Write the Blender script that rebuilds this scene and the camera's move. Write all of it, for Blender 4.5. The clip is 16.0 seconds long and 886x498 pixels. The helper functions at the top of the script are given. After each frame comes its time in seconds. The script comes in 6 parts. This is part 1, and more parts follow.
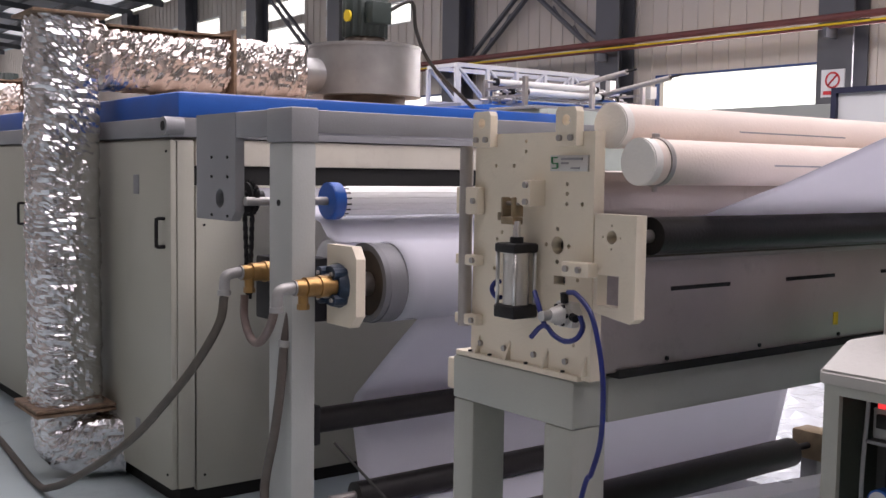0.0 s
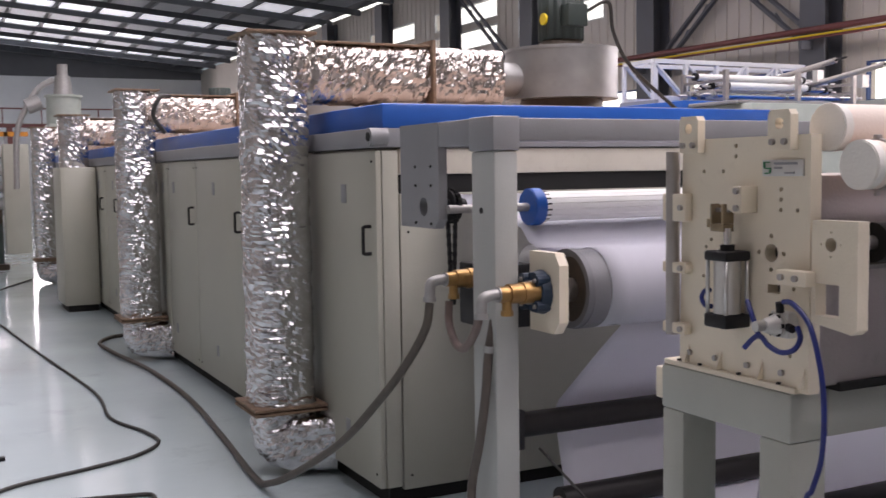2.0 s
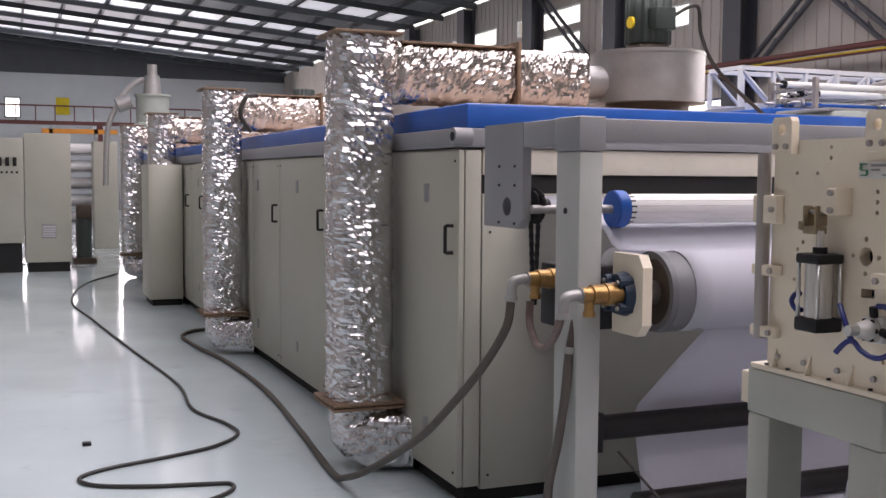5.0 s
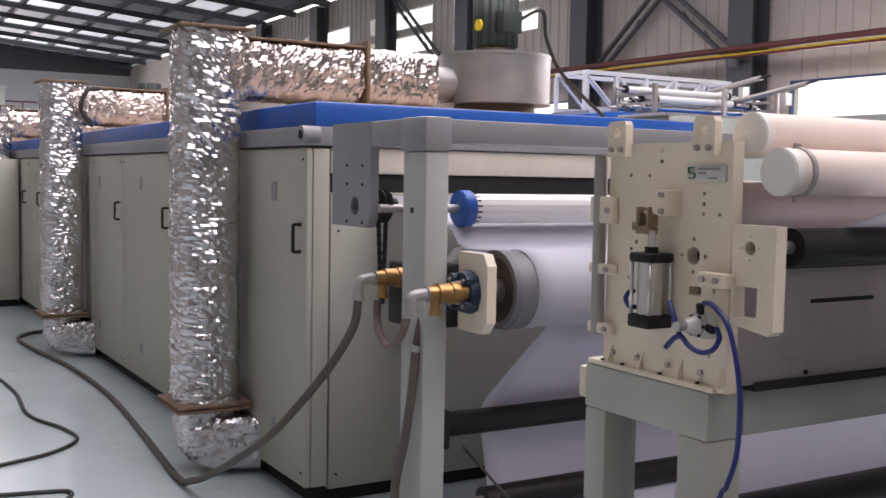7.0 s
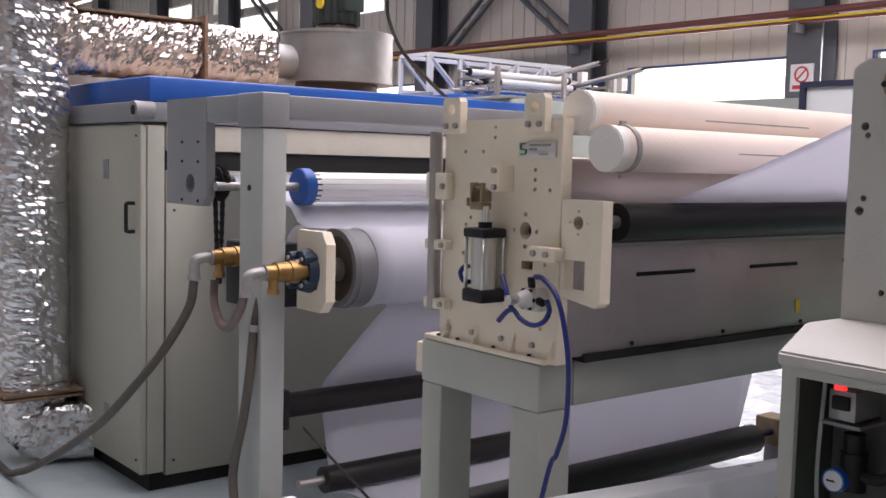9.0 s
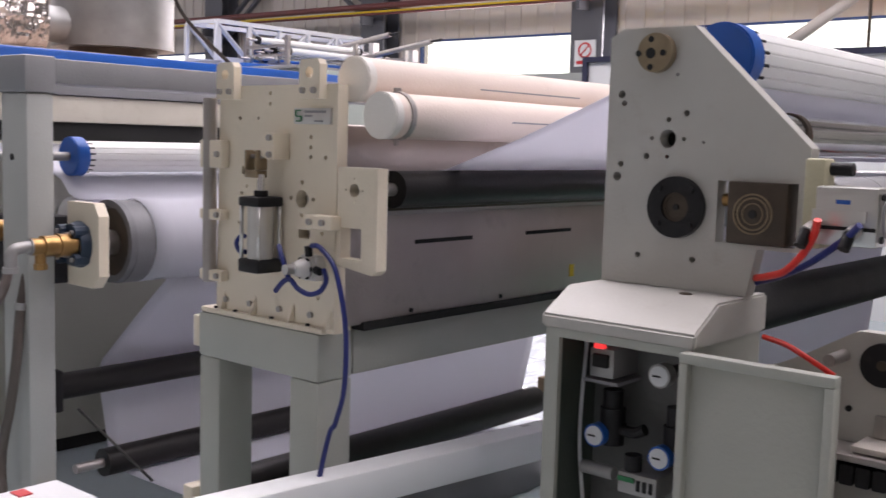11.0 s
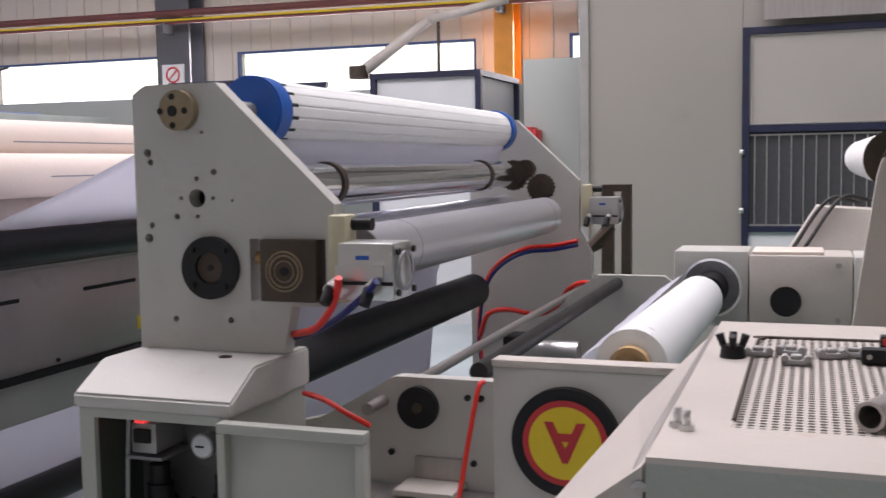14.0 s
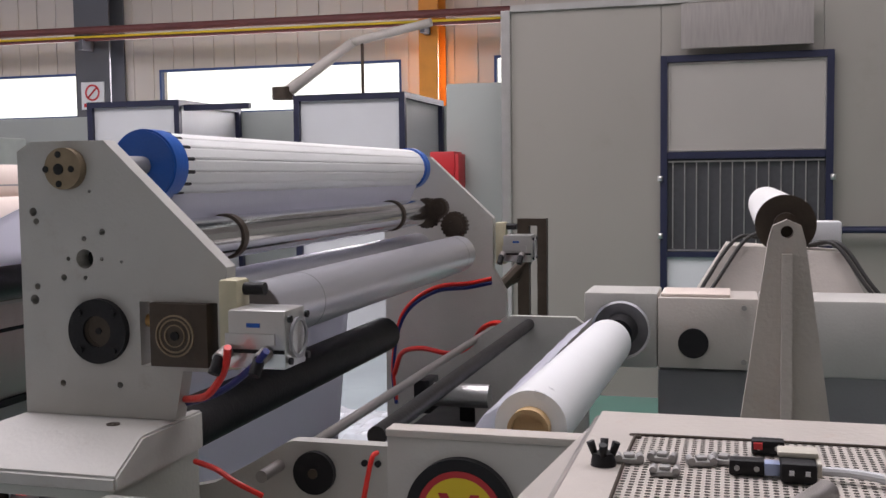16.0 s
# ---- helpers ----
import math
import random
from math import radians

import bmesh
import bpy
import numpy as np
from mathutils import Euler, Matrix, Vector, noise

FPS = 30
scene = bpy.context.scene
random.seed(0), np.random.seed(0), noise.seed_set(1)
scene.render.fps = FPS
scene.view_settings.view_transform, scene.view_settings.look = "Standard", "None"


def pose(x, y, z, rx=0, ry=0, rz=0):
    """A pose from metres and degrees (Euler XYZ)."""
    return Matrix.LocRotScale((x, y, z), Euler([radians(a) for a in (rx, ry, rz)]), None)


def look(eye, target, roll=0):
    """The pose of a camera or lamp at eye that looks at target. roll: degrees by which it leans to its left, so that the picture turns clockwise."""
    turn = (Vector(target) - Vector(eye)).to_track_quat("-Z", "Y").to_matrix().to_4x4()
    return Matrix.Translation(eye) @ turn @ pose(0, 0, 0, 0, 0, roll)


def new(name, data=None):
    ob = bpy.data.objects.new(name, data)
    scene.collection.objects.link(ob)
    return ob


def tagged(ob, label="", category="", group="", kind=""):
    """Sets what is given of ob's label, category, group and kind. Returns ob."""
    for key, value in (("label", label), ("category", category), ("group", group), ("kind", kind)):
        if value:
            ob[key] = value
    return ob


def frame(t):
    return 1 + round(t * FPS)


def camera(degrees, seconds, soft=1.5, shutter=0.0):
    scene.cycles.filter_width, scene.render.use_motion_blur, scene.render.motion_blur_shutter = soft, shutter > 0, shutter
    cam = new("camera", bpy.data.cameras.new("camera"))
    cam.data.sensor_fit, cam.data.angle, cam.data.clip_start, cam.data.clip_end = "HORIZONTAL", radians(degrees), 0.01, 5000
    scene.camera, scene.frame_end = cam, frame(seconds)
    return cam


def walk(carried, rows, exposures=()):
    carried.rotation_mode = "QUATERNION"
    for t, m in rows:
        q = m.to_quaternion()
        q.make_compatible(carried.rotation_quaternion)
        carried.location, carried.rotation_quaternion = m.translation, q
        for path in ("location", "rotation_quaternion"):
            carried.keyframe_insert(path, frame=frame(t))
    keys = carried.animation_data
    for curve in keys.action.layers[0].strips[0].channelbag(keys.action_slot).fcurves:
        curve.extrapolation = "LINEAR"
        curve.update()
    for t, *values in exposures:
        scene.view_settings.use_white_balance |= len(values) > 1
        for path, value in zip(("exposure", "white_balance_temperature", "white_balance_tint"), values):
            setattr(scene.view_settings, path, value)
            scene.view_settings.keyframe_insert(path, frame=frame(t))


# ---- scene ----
cam = camera(45.8, 16.0, shutter=0.3)
PATH = [
    (0, (0.903, 0.404, 1.589), (-0.687, 1.608, 1.444), 0.8),
    (0.5, (0.915, 0.395, 1.586), (-0.673, 1.603, 1.44), 0.7),
    (1, (0.911, 0.397, 1.616), (-0.736, 1.521, 1.455), -0.2),
    (1.5, (0.9, 0.39, 1.616), (-0.822, 1.396, 1.467), -0.6),
    (2, (0.898, 0.37, 1.622), (-0.886, 1.261, 1.473), -0.8),
    (2.5, (0.889, 0.366, 1.613), (-0.94, 1.159, 1.465), -0.9),
    (3, (0.881, 0.368, 1.568), (-0.974, 1.103, 1.438), 0.4),
    (5.5, (0.905, 0.334, 1.596), (-0.929, 1.118, 1.452), 0.4),
    (6, (0.907, 0.344, 1.589), (-0.9, 1.19, 1.455), 0.7),
    (6.5, (0.907, 0.359, 1.572), (-0.867, 1.274, 1.448), 1.0),
    (7, (0.918, 0.357, 1.595), (-0.803, 1.367, 1.459), 1.0),
    (7.5, (0.924, 0.358, 1.577), (-0.757, 1.434, 1.446), 1.3),
    (8, (0.924, 0.376, 1.584), (-0.714, 1.516, 1.441), 1.2),
    (10.5, (0.947, 0.416, 1.556), (-0.443, 1.842, 1.371), 1.7),
    (11, (0.951, 0.452, 1.562), (-0.337, 1.969, 1.359), 1.6),
    (11.5, (0.933, 0.47, 1.556), (-0.21, 2.098, 1.349), 1.9),
    (12, (0.924, 0.481, 1.569), (-0.112, 2.181, 1.369), 1.2),
    (12.5, (0.93, 0.489, 1.568), (-0.014, 2.241, 1.372), 0.8),
    (13, (0.945, 0.494, 1.577), (0.111, 2.304, 1.407), 0.1),
    (13.5, (0.988, 0.523, 1.6), (0.213, 2.361, 1.46), -0.8),
    (14, (1.047, 0.575, 1.638), (0.383, 2.455, 1.474), -0.9),
    (14.5, (1.081, 0.623, 1.654), (0.499, 2.528, 1.47), -1.4),
    (15, (1.091, 0.64, 1.701), (0.587, 2.57, 1.56), -0.3),
    (15.5, (1.096, 0.629, 1.707), (0.57, 2.554, 1.571), -0.8),
    (16, (1.094, 0.625, 1.72), (0.557, 2.546, 1.581), -0.7),
]
walk(cam, [(t, look(e, g, r)) for t, e, g, r in PATH], [(0.0, -0.88, 7000, 26), (12.5, -0.76, 6900, 24), (14.5, -0.88, 6800, 23), (16.0, -1.12, 6850, 23)])

# ---- world and light ----
world = bpy.data.worlds.new("world")
scene.world = world
world.use_nodes = True
wn = world.node_tree
sky = wn.nodes.new("ShaderNodeTexSky")
sky.sky_type = 'NISHITA'
sky.sun_disc = False
sky.sun_elevation = radians(50)
sky.sun_rotation = radians(20)
wn.links.new(sky.outputs[0], wn.nodes["Background"].inputs[0])
wn.nodes["Background"].inputs[1].default_value = 0.10


def area(name, at, aim, w, h, power, color=(1, 1, 1)):
    d = bpy.data.lights.new(name, 'AREA')
    d.shape, d.size, d.size_y, d.energy, d.color = 'RECTANGLE', w, h, power, color
    o = new(name, d)
    o.matrix_world = look(at, aim)
    return o


COOL = (0.93, 0.96, 1.0)
area("skylight_lamp", (-3, 4.2, 6.9), (-3, 4.2, 0), 14, 5.0, 1850, COOL)
area("skylight_lamp", (-18, 4.5, 6.9), (-18, 4.5, 0), 14, 2.2, 950, COOL)
area("skylight_lamp", (-3, -3.0, 7.3), (-3, -3.0, 0), 14, 2.2, 70, COOL)
area("skylight_lamp", (-18, -3.0, 7.3), (-18, -3.0, 0), 14, 2.2, 300, COOL)
# Added weak fill from the unseen south side; that wall has no windows.
area("window_lamp", (-2, -8.7, 3.4), (-2, 0, 2.0), 18, 1.6, 25, COOL)
area("window_lamp", (-6, 13.1, 3.0), (-6, 5, 1.8), 9, 0.7, 520, COOL)
# Added fill, far wider than the west windows, to brighten the floor's sheen.
area("window_lamp", (-50.5, 3.5, 4.6), (-20, 3.0, 1.0), 12, 2.2, 1700, COOL)

# ---- materials ----


def mat(name, col, rough=0.5, metal=0.0, var=0.10, scale=6.0, bump=0.02, fine=120.0, stain=None, amount=0.3, stretch=None):
    m = bpy.data.materials.new(name)
    m.use_nodes = True
    nt = m.node_tree
    b = nt.nodes["Principled BSDF"]
    co = nt.nodes.new("ShaderNodeTexCoord")
    src = co.outputs["Object"]
    if stretch:
        mp = nt.nodes.new("ShaderNodeMapping")
        mp.inputs["Scale"].default_value = stretch
        nt.links.new(src, mp.inputs[0])
        src = mp.outputs[0]
    n1 = nt.nodes.new("ShaderNodeTexNoise")
    n1.inputs["Scale"].default_value, n1.inputs["Detail"].default_value = scale, 6
    n2 = nt.nodes.new("ShaderNodeTexNoise")
    n2.inputs["Scale"].default_value, n2.inputs["Detail"].default_value = fine, 3
    nt.links.new(src, n1.inputs[0])
    nt.links.new(src, n2.inputs[0])
    r = nt.nodes.new("ShaderNodeValToRGB")
    r.color_ramp.elements[0].position, r.color_ramp.elements[1].position = 0.3, 0.7
    dark = tuple(c * (1 - var) for c in col)
    lite = tuple(min(1, c * (1 + var * 0.6)) for c in col)
    r.color_ramp.elements[0].color, r.color_ramp.elements[1].color = (*dark, 1), (*lite, 1)
    nt.links.new(n1.outputs[0], r.inputs[0])
    out = r.outputs[0]
    if stain:
        n3 = nt.nodes.new("ShaderNodeTexNoise")
        n3.inputs["Scale"].default_value, n3.inputs["Detail"].default_value = scale * 2.3, 9
        n3.inputs["Roughness"].default_value = 0.7
        nt.links.new(src, n3.inputs[0])
        r3 = nt.nodes.new("ShaderNodeValToRGB")
        r3.color_ramp.elements[0].position, r3.color_ramp.elements[1].position = 0.58, 0.75
        r3.color_ramp.elements[0].color, r3.color_ramp.elements[1].color = (0, 0, 0, 1), (amount, amount, amount, 1)
        nt.links.new(n3.outputs[0], r3.inputs[0])
        mx = nt.nodes.new("ShaderNodeMixRGB")
        mx.inputs[2].default_value = (*stain, 1)
        nt.links.new(r3.outputs[0], mx.inputs[0])
        nt.links.new(out, mx.inputs[1])
        out = mx.outputs[0]
    nt.links.new(out, b.inputs["Base Color"])
    b.inputs["Metallic"].default_value = metal
    rr = nt.nodes.new("ShaderNodeMapRange")
    rr.inputs[3].default_value, rr.inputs[4].default_value = max(0.02, rough - 0.08), min(1, rough + 0.10)
    nt.links.new(n1.outputs[0], rr.inputs[0])
    nt.links.new(rr.outputs[0], b.inputs["Roughness"])
    if bump:
        bp = nt.nodes.new("ShaderNodeBump")
        bp.inputs["Strength"].default_value, bp.inputs["Distance"].default_value = min(1.0, bump * 10), 0.004
        nt.links.new(n2.outputs[0], bp.inputs["Height"])
        nt.links.new(bp.outputs[0], b.inputs["Normal"])
    return m


CREAM = mat("cream_paint", (0.62, 0.58, 0.49), 0.42, var=0.06, scale=3, stain=(0.35, 0.30, 0.22), amount=0.25)
OVEN = mat("oven_panel_paint", (0.42, 0.41, 0.345), 0.42, var=0.06, scale=2, stain=(0.32, 0.30, 0.24), amount=0.25)
PLATE = mat("cream_plate_paint", (0.78, 0.69, 0.55), 0.40, var=0.05, scale=5, stain=(0.42, 0.34, 0.24), amount=0.22)
GREY = mat("grey_paint", (0.27, 0.27, 0.28), 0.45, var=0.08, scale=4, stain=(0.24, 0.22, 0.2), amount=0.25)
POSTG = mat("pale_post_paint", (0.42, 0.43, 0.41), 0.45, var=0.07, scale=4, stain=(0.34, 0.31, 0.26), amount=0.3)
STAND = mat("pale_green_paint", (0.41, 0.42, 0.375), 0.45, var=0.06, scale=4, stain=(0.33, 0.31, 0.26), amount=0.2)
WIND = mat("winder_plate_paint", (0.50, 0.485, 0.45), 0.45, var=0.06, scale=7, stain=(0.33, 0.28, 0.22), amount=0.3)
BLUE = mat("blue_paint", (0.01, 0.105, 0.44), 0.38, var=0.12, scale=5)
BLUEP = mat("blue_plastic", (0.01, 0.11, 0.46), 0.35, var=0.1, scale=10)
BLACK = mat("black_rubber", (0.014, 0.0135, 0.015), 0.5, var=0.25, scale=12, stain=(0.06, 0.055, 0.05), amount=0.35)
DARKR = mat("dark_roller_rubber", (0.016, 0.0145, 0.0145), 0.38, var=0.2, scale=9)
# Near-black that stands in for shade in openings; also colours plain black parts.
VOID = mat("shade_and_part_black", (0.012, 0.012, 0.012), 0.8, var=0.2)
STEEL = mat("brushed_steel", (0.42, 0.39, 0.37), 0.40, 0.85, var=0.12, scale=5, stretch=(12, 1, 1))
TANK = mat("tank_steel", (0.50, 0.44, 0.41), 0.38, 0.75, var=0.12, scale=3, stain=(0.2, 0.16, 0.13), amount=0.3)
for m_ in (DARKR, BLACK):
    m_.node_tree.nodes["Principled BSDF"].inputs["Specular IOR Level"].default_value = 0.28
CHROME = mat("chrome", (0.72, 0.73, 0.75), 0.12, 1.0, var=0.04, bump=0.0)
SILVER = mat("silver_roll", (0.76, 0.755, 0.80), 0.30, 0.85, var=0.03, scale=0.7, bump=0.004)
ALU = mat("aluminium", (0.62, 0.61, 0.59), 0.32, 0.9, var=0.06, scale=12)
CASTW = mat("pale_cast_metal", (0.66, 0.64, 0.61), 0.42, 0.2, var=0.1, scale=25)
GALV = mat("galvanised_sheet", (0.36, 0.36, 0.355), 0.45, 0.7, var=0.14, scale=7, stain=(0.24, 0.22, 0.2), amount=0.3)
ALUM = mat("cast_aluminium", (0.40, 0.39, 0.38), 0.5, 0.6, var=0.12, scale=25)
FOIL = mat("foil_wrap", (0.66, 0.645, 0.66), 0.20, 1.0, var=0.16, scale=9, bump=0.035, fine=34)
FOILW = mat("foil_wrap_warm", (0.60, 0.55, 0.52), 0.25, 1.0, var=0.18, scale=9, bump=0.05, fine=40)
RUST = mat("rusty_flange", (0.23, 0.15, 0.10), 0.75, var=0.4, scale=25, bump=0.06)
WHITE = mat("white_roller", (0.90, 0.90, 0.88), 0.38, var=0.03, scale=6)
FABRIC = mat("white_web", (0.74, 0.74, 0.80), 0.55, var=0.03, scale=3, bump=0.01, fine=300)
_nt = FABRIC.node_tree
_tr = _nt.nodes.new("ShaderNodeBsdfTranslucent")
_tr.inputs[0].default_value = (0.86, 0.85, 0.90, 1)
_mx = _nt.nodes.new("ShaderNodeMixShader")
_mx.inputs[0].default_value = 0.5
_nt.links.new(_nt.nodes["Principled BSDF"].outputs[0], _mx.inputs[1])
_nt.links.new(_tr.outputs[0], _mx.inputs[2])
_nt.links.new(_mx.outputs[0], _nt.nodes["Material Output"].inputs[0])
TUBE = mat("pinkish_white_tube", (0.80, 0.68, 0.60), 0.42, var=0.05, scale=4, stain=(0.62, 0.5, 0.42), amount=0.3)
TUBEC = mat("white_tube_cap", (0.80, 0.77, 0.72), 0.5, var=0.04)
BRASS = mat("brass", (0.42, 0.25, 0.10), 0.33, 0.9, var=0.2, scale=25)
OLDB = mat("worn_bronze", (0.30, 0.23, 0.15), 0.5, 0.6, var=0.2, scale=25)
BROWN = mat("brown_iron", (0.075, 0.056, 0.042), 0.5, 0.5, var=0.25, scale=20)
HOSE = mat("rubber_hose", (0.085, 0.072, 0.06), 0.6, var=0.2, scale=20)
CABLE = mat("black_cable", (0.03, 0.028, 0.026), 0.55, var=0.2, scale=20)
BLUEH = mat("blue_hose", (0.008, 0.018, 0.15), 0.3, var=0.1, scale=20)
REDH = mat("red_hose", (0.75, 0.03, 0.02), 0.3, var=0.1, scale=20)
REDP = mat("red_paint", (0.55, 0.025, 0.03), 0.45, var=0.1)
YELLOW = mat("yellow_paint", (0.80, 0.58, 0.02), 0.5, var=0.06)
ORANGE = mat("orange_paint", (0.70, 0.27, 0.03), 0.5, var=0.1)
FLOORM = mat("epoxy_floor", (0.49, 0.575, 0.595), 0.10, var=0.10, scale=0.9, bump=0.004, fine=14, stain=(0.28, 0.31, 0.32), amount=0.35)
GREENF = mat("green_floor_paint", (0.10, 0.24, 0.19), 0.3, var=0.15, scale=2, bump=0.004)
WALL = mat("sheet_wall", (0.56, 0.51, 0.46), 0.6, var=0.07, scale=0.8, stain=(0.42, 0.37, 0.32), amount=0.25)
PANEL = mat("sandwich_panel", (0.285, 0.265, 0.235), 0.55, var=0.04, scale=0.8, stain=(0.20, 0.19, 0.16), amount=0.3)
GREENP = mat("greenish_panel", (0.33, 0.355, 0.33), 0.5, var=0.06, scale=1.2)
PALEP = mat("pale_panel", (0.66, 0.67, 0.68), 0.5, var=0.05, scale=1.5)
NAVYB = mat("window_frame_blue", (0.02, 0.06, 0.20), 0.45, var=0.1)
NAVY = mat("navy_frame", (0.013, 0.016, 0.045), 0.45, var=0.15)
FILTER = mat("dark_filter", (0.05, 0.05, 0.054), 0.8, var=0.25, scale=30, bump=0.05)
COLM = mat("dark_column_paint", (0.09, 0.093, 0.105), 0.5, var=0.1, scale=2)
ROOFM = mat("roof_insulation", (0.30, 0.315, 0.34), 0.6, var=0.1, scale=1.5)
RAFT = mat("roof_steel", (0.08, 0.088, 0.10), 0.6, var=0.15, scale=3)
PIPER = mat("red_brown_pipe", (0.16, 0.045, 0.04), 0.5, var=0.15, scale=4)
PAPER = mat("cardboard_core", (0.55, 0.36, 0.18), 0.7, var=0.1, scale=20)
FILM = mat("white_film_roll", (0.90, 0.91, 0.91), 0.30, var=0.02, scale=5, bump=0.003)
TOPW = mat("worn_cover_paint", (0.56, 0.51, 0.46), 0.42, var=0.07, scale=9, stain=(0.55, 0.38, 0.28), amount=0.4)
MOTOR = mat("motor_green", (0.035, 0.05, 0.045), 0.5, var=0.2, scale=20)
GREENT = mat("green_print", (0.02, 0.20, 0.08), 0.5, var=0.08)
# Beige chosen so the roof top reflects warmly in the foil ducts.
ROOFT = mat("warm_roof_reflector", (0.50, 0.38, 0.31), 0.7, var=0.15, scale=3)
GREENL = mat("pale_green_machine", (0.42, 0.46, 0.42), 0.5, var=0.1)


def glow(name, col, s):
    m = bpy.data.materials.new(name)
    m.use_nodes = True
    b = m.node_tree.nodes["Principled BSDF"]
    b.inputs["Base Color"].default_value = (*col, 1)
    b.inputs["Emission Color"].default_value = (*col, 1)
    b.inputs["Emission Strength"].default_value = s
    return m


DAY = glow("daylight_backdrop", (0.92, 1.0, 0.95), 3.2)
SKYP = glow("translucent_roof_sheet", (0.85, 0.93, 1.0), 0.9)
TUBEL = glow("fluorescent_tube", (1, 1, 1), 4.0)
REDL = glow("red_indicator", (1.0, 0.05, 0.05), 1.5)


def glassy(name):
    m = bpy.data.materials.new(name)
    m.use_nodes = True
    b = m.node_tree.nodes["Principled BSDF"]
    b.inputs["Transmission Weight"].default_value = 1.0
    b.inputs["Roughness"].default_value = 0.03
    b.inputs["IOR"].default_value = 1.1
    return m


GLASS = glassy("window_glass")

# ---- mesh helpers ----


def bm_new():
    return bmesh.new()


def box(bm, x0, x1, y0, y1, z0, z1, bevel=0.0):
    r = bmesh.ops.create_cube(bm, size=1.0)
    vs = r["verts"]
    for v in vs:
        v.co = Vector(((x0 + x1) / 2 + v.co.x * (x1 - x0), (y0 + y1) / 2 + v.co.y * (y1 - y0), (z0 + z1) / 2 + v.co.z * (z1 - z0)))
    if bevel:
        es = list({e for v in vs for e in v.link_edges})
        bmesh.ops.bevel(bm, geom=es, offset=bevel, segments=2, affect='EDGES', profile=0.5)
    return bm


def rod(bm, p0, p1, r, seg=24, r2=None, caps=True):
    p0, p1 = Vector(p0), Vector(p1)
    d = p1 - p0
    m = Matrix.Translation((p0 + p1) / 2) @ d.to_track_quat('Z', 'Y').to_matrix().to_4x4()
    bmesh.ops.create_cone(bm, cap_ends=caps, segments=seg, radius1=r, radius2=r if r2 is None else r2, depth=d.length, matrix=m)
    return bm


def ring(bm, c, axis, r0, r1, h, seg=28):
    """A flat washer round axis (a unit vector) from c, h thick."""
    axis = Vector(axis)
    q = axis.to_track_quat('Z', 'Y').to_matrix()
    rows = []
    for k, (rad, dz) in enumerate(((r0, 0), (r1, 0), (r1, h), (r0, h))):
        rows.append([bm.verts.new(Vector(c) + q @ Vector((rad * math.cos(a), rad * math.sin(a), dz))) for a in (2 * math.pi * i / seg for i in range(seg))])
    for k in range(4):
        a, b = rows[k], rows[(k + 1) % 4]
        for i in range(seg):
            j = (i + 1) % seg
            bm.faces.new((a[i], a[j], b[j], b[i]))
    return bm


def prism(bm, pts, y0, y1):
    """A plate whose outline lies in x and z, from y0 to y1."""
    a = [bm.verts.new((x, y0, z)) for x, z in pts]
    b = [bm.verts.new((x, y1, z)) for x, z in pts]
    bm.faces.new(a)
    bm.faces.new(b[::-1])
    n = len(pts)
    for i in range(n):
        bm.faces.new((a[i], b[i], b[(i + 1) % n], a[(i + 1) % n]))
    bmesh.ops.recalc_face_normals(bm, faces=bm.faces)
    return bm


def curve_pts(pts, n=10):
    pts = [Vector(p) for p in pts]
    ext = [2 * pts[0] - pts[1]] + pts + [2 * pts[-1] - pts[-2]]
    out = []
    for i in range(1, len(ext) - 2):
        a, b, c, d = ext[i - 1:i + 3]
        for k in range(n):
            t = k / n
            out.append(0.5 * ((2 * b) + (c - a) * t + (2 * a - 5 * b + 4 * c - d) * t * t + (3 * b - a - 3 * c + d) * t ** 3))
    out.append(pts[-1])
    return out


def sweep(bm, pts, r, seg=10, n=10, wob=None):
    ps = curve_pts(pts, n)
    rows = []
    up = Vector((0.3, 0.2, 1)).normalized()
    for i, p in enumerate(ps):
        d = (ps[min(i + 1, len(ps) - 1)] - ps[max(i - 1, 0)]).normalized()
        side = d.cross(up)
        if side.length < 0.05:
            side = d.cross(Vector((1, 0, 0)))
        side.normalize()
        nrm = side.cross(d).normalized()
        up = nrm
        row = []
        for k in range(seg):
            a = 2 * math.pi * k / seg
            v = side * math.cos(a) + nrm * math.sin(a)
            rad = r if wob is None else r * (1 + wob(p, v))
            row.append(bm.verts.new(p + v * rad))
        rows.append(row)
    for a, b in zip(rows, rows[1:]):
        for k in range(seg):
            j = (k + 1) % seg
            bm.faces.new((a[k], a[j], b[j], b[k]))
    bm.faces.new(rows[0][::-1])
    bm.faces.new(rows[-1])
    return bm


def mesh_of(name, bm, material, smooth=False):
    me = bpy.data.meshes.new(name)
    bmesh.ops.recalc_face_normals(bm, faces=bm.faces)
    if smooth:
        for f in bm.faces:
            f.smooth = len(f.verts) < 5
        for e in bm.edges:
            if len(e.link_faces) == 2 and e.calc_face_angle() > 0.6:
                e.smooth = False
    bm.to_mesh(me)
    bm.free()
    me.materials.append(material)
    return me


def part(name, bm, material, parent, label="", smooth=True):
    o = new(name, mesh_of(name, bm, material, smooth))
    o.parent = parent
    if label:
        o["label"] = label
    return o


def piece(name, me, parent, at, rot=None):
    o = new(name, me)
    o.parent = parent
    o.matrix_basis = Matrix.Translation(at) @ (rot or Matrix())
    return o


def thing(name, label, category, group="", kind=""):
    return tagged(new(name), label, category, group, kind)


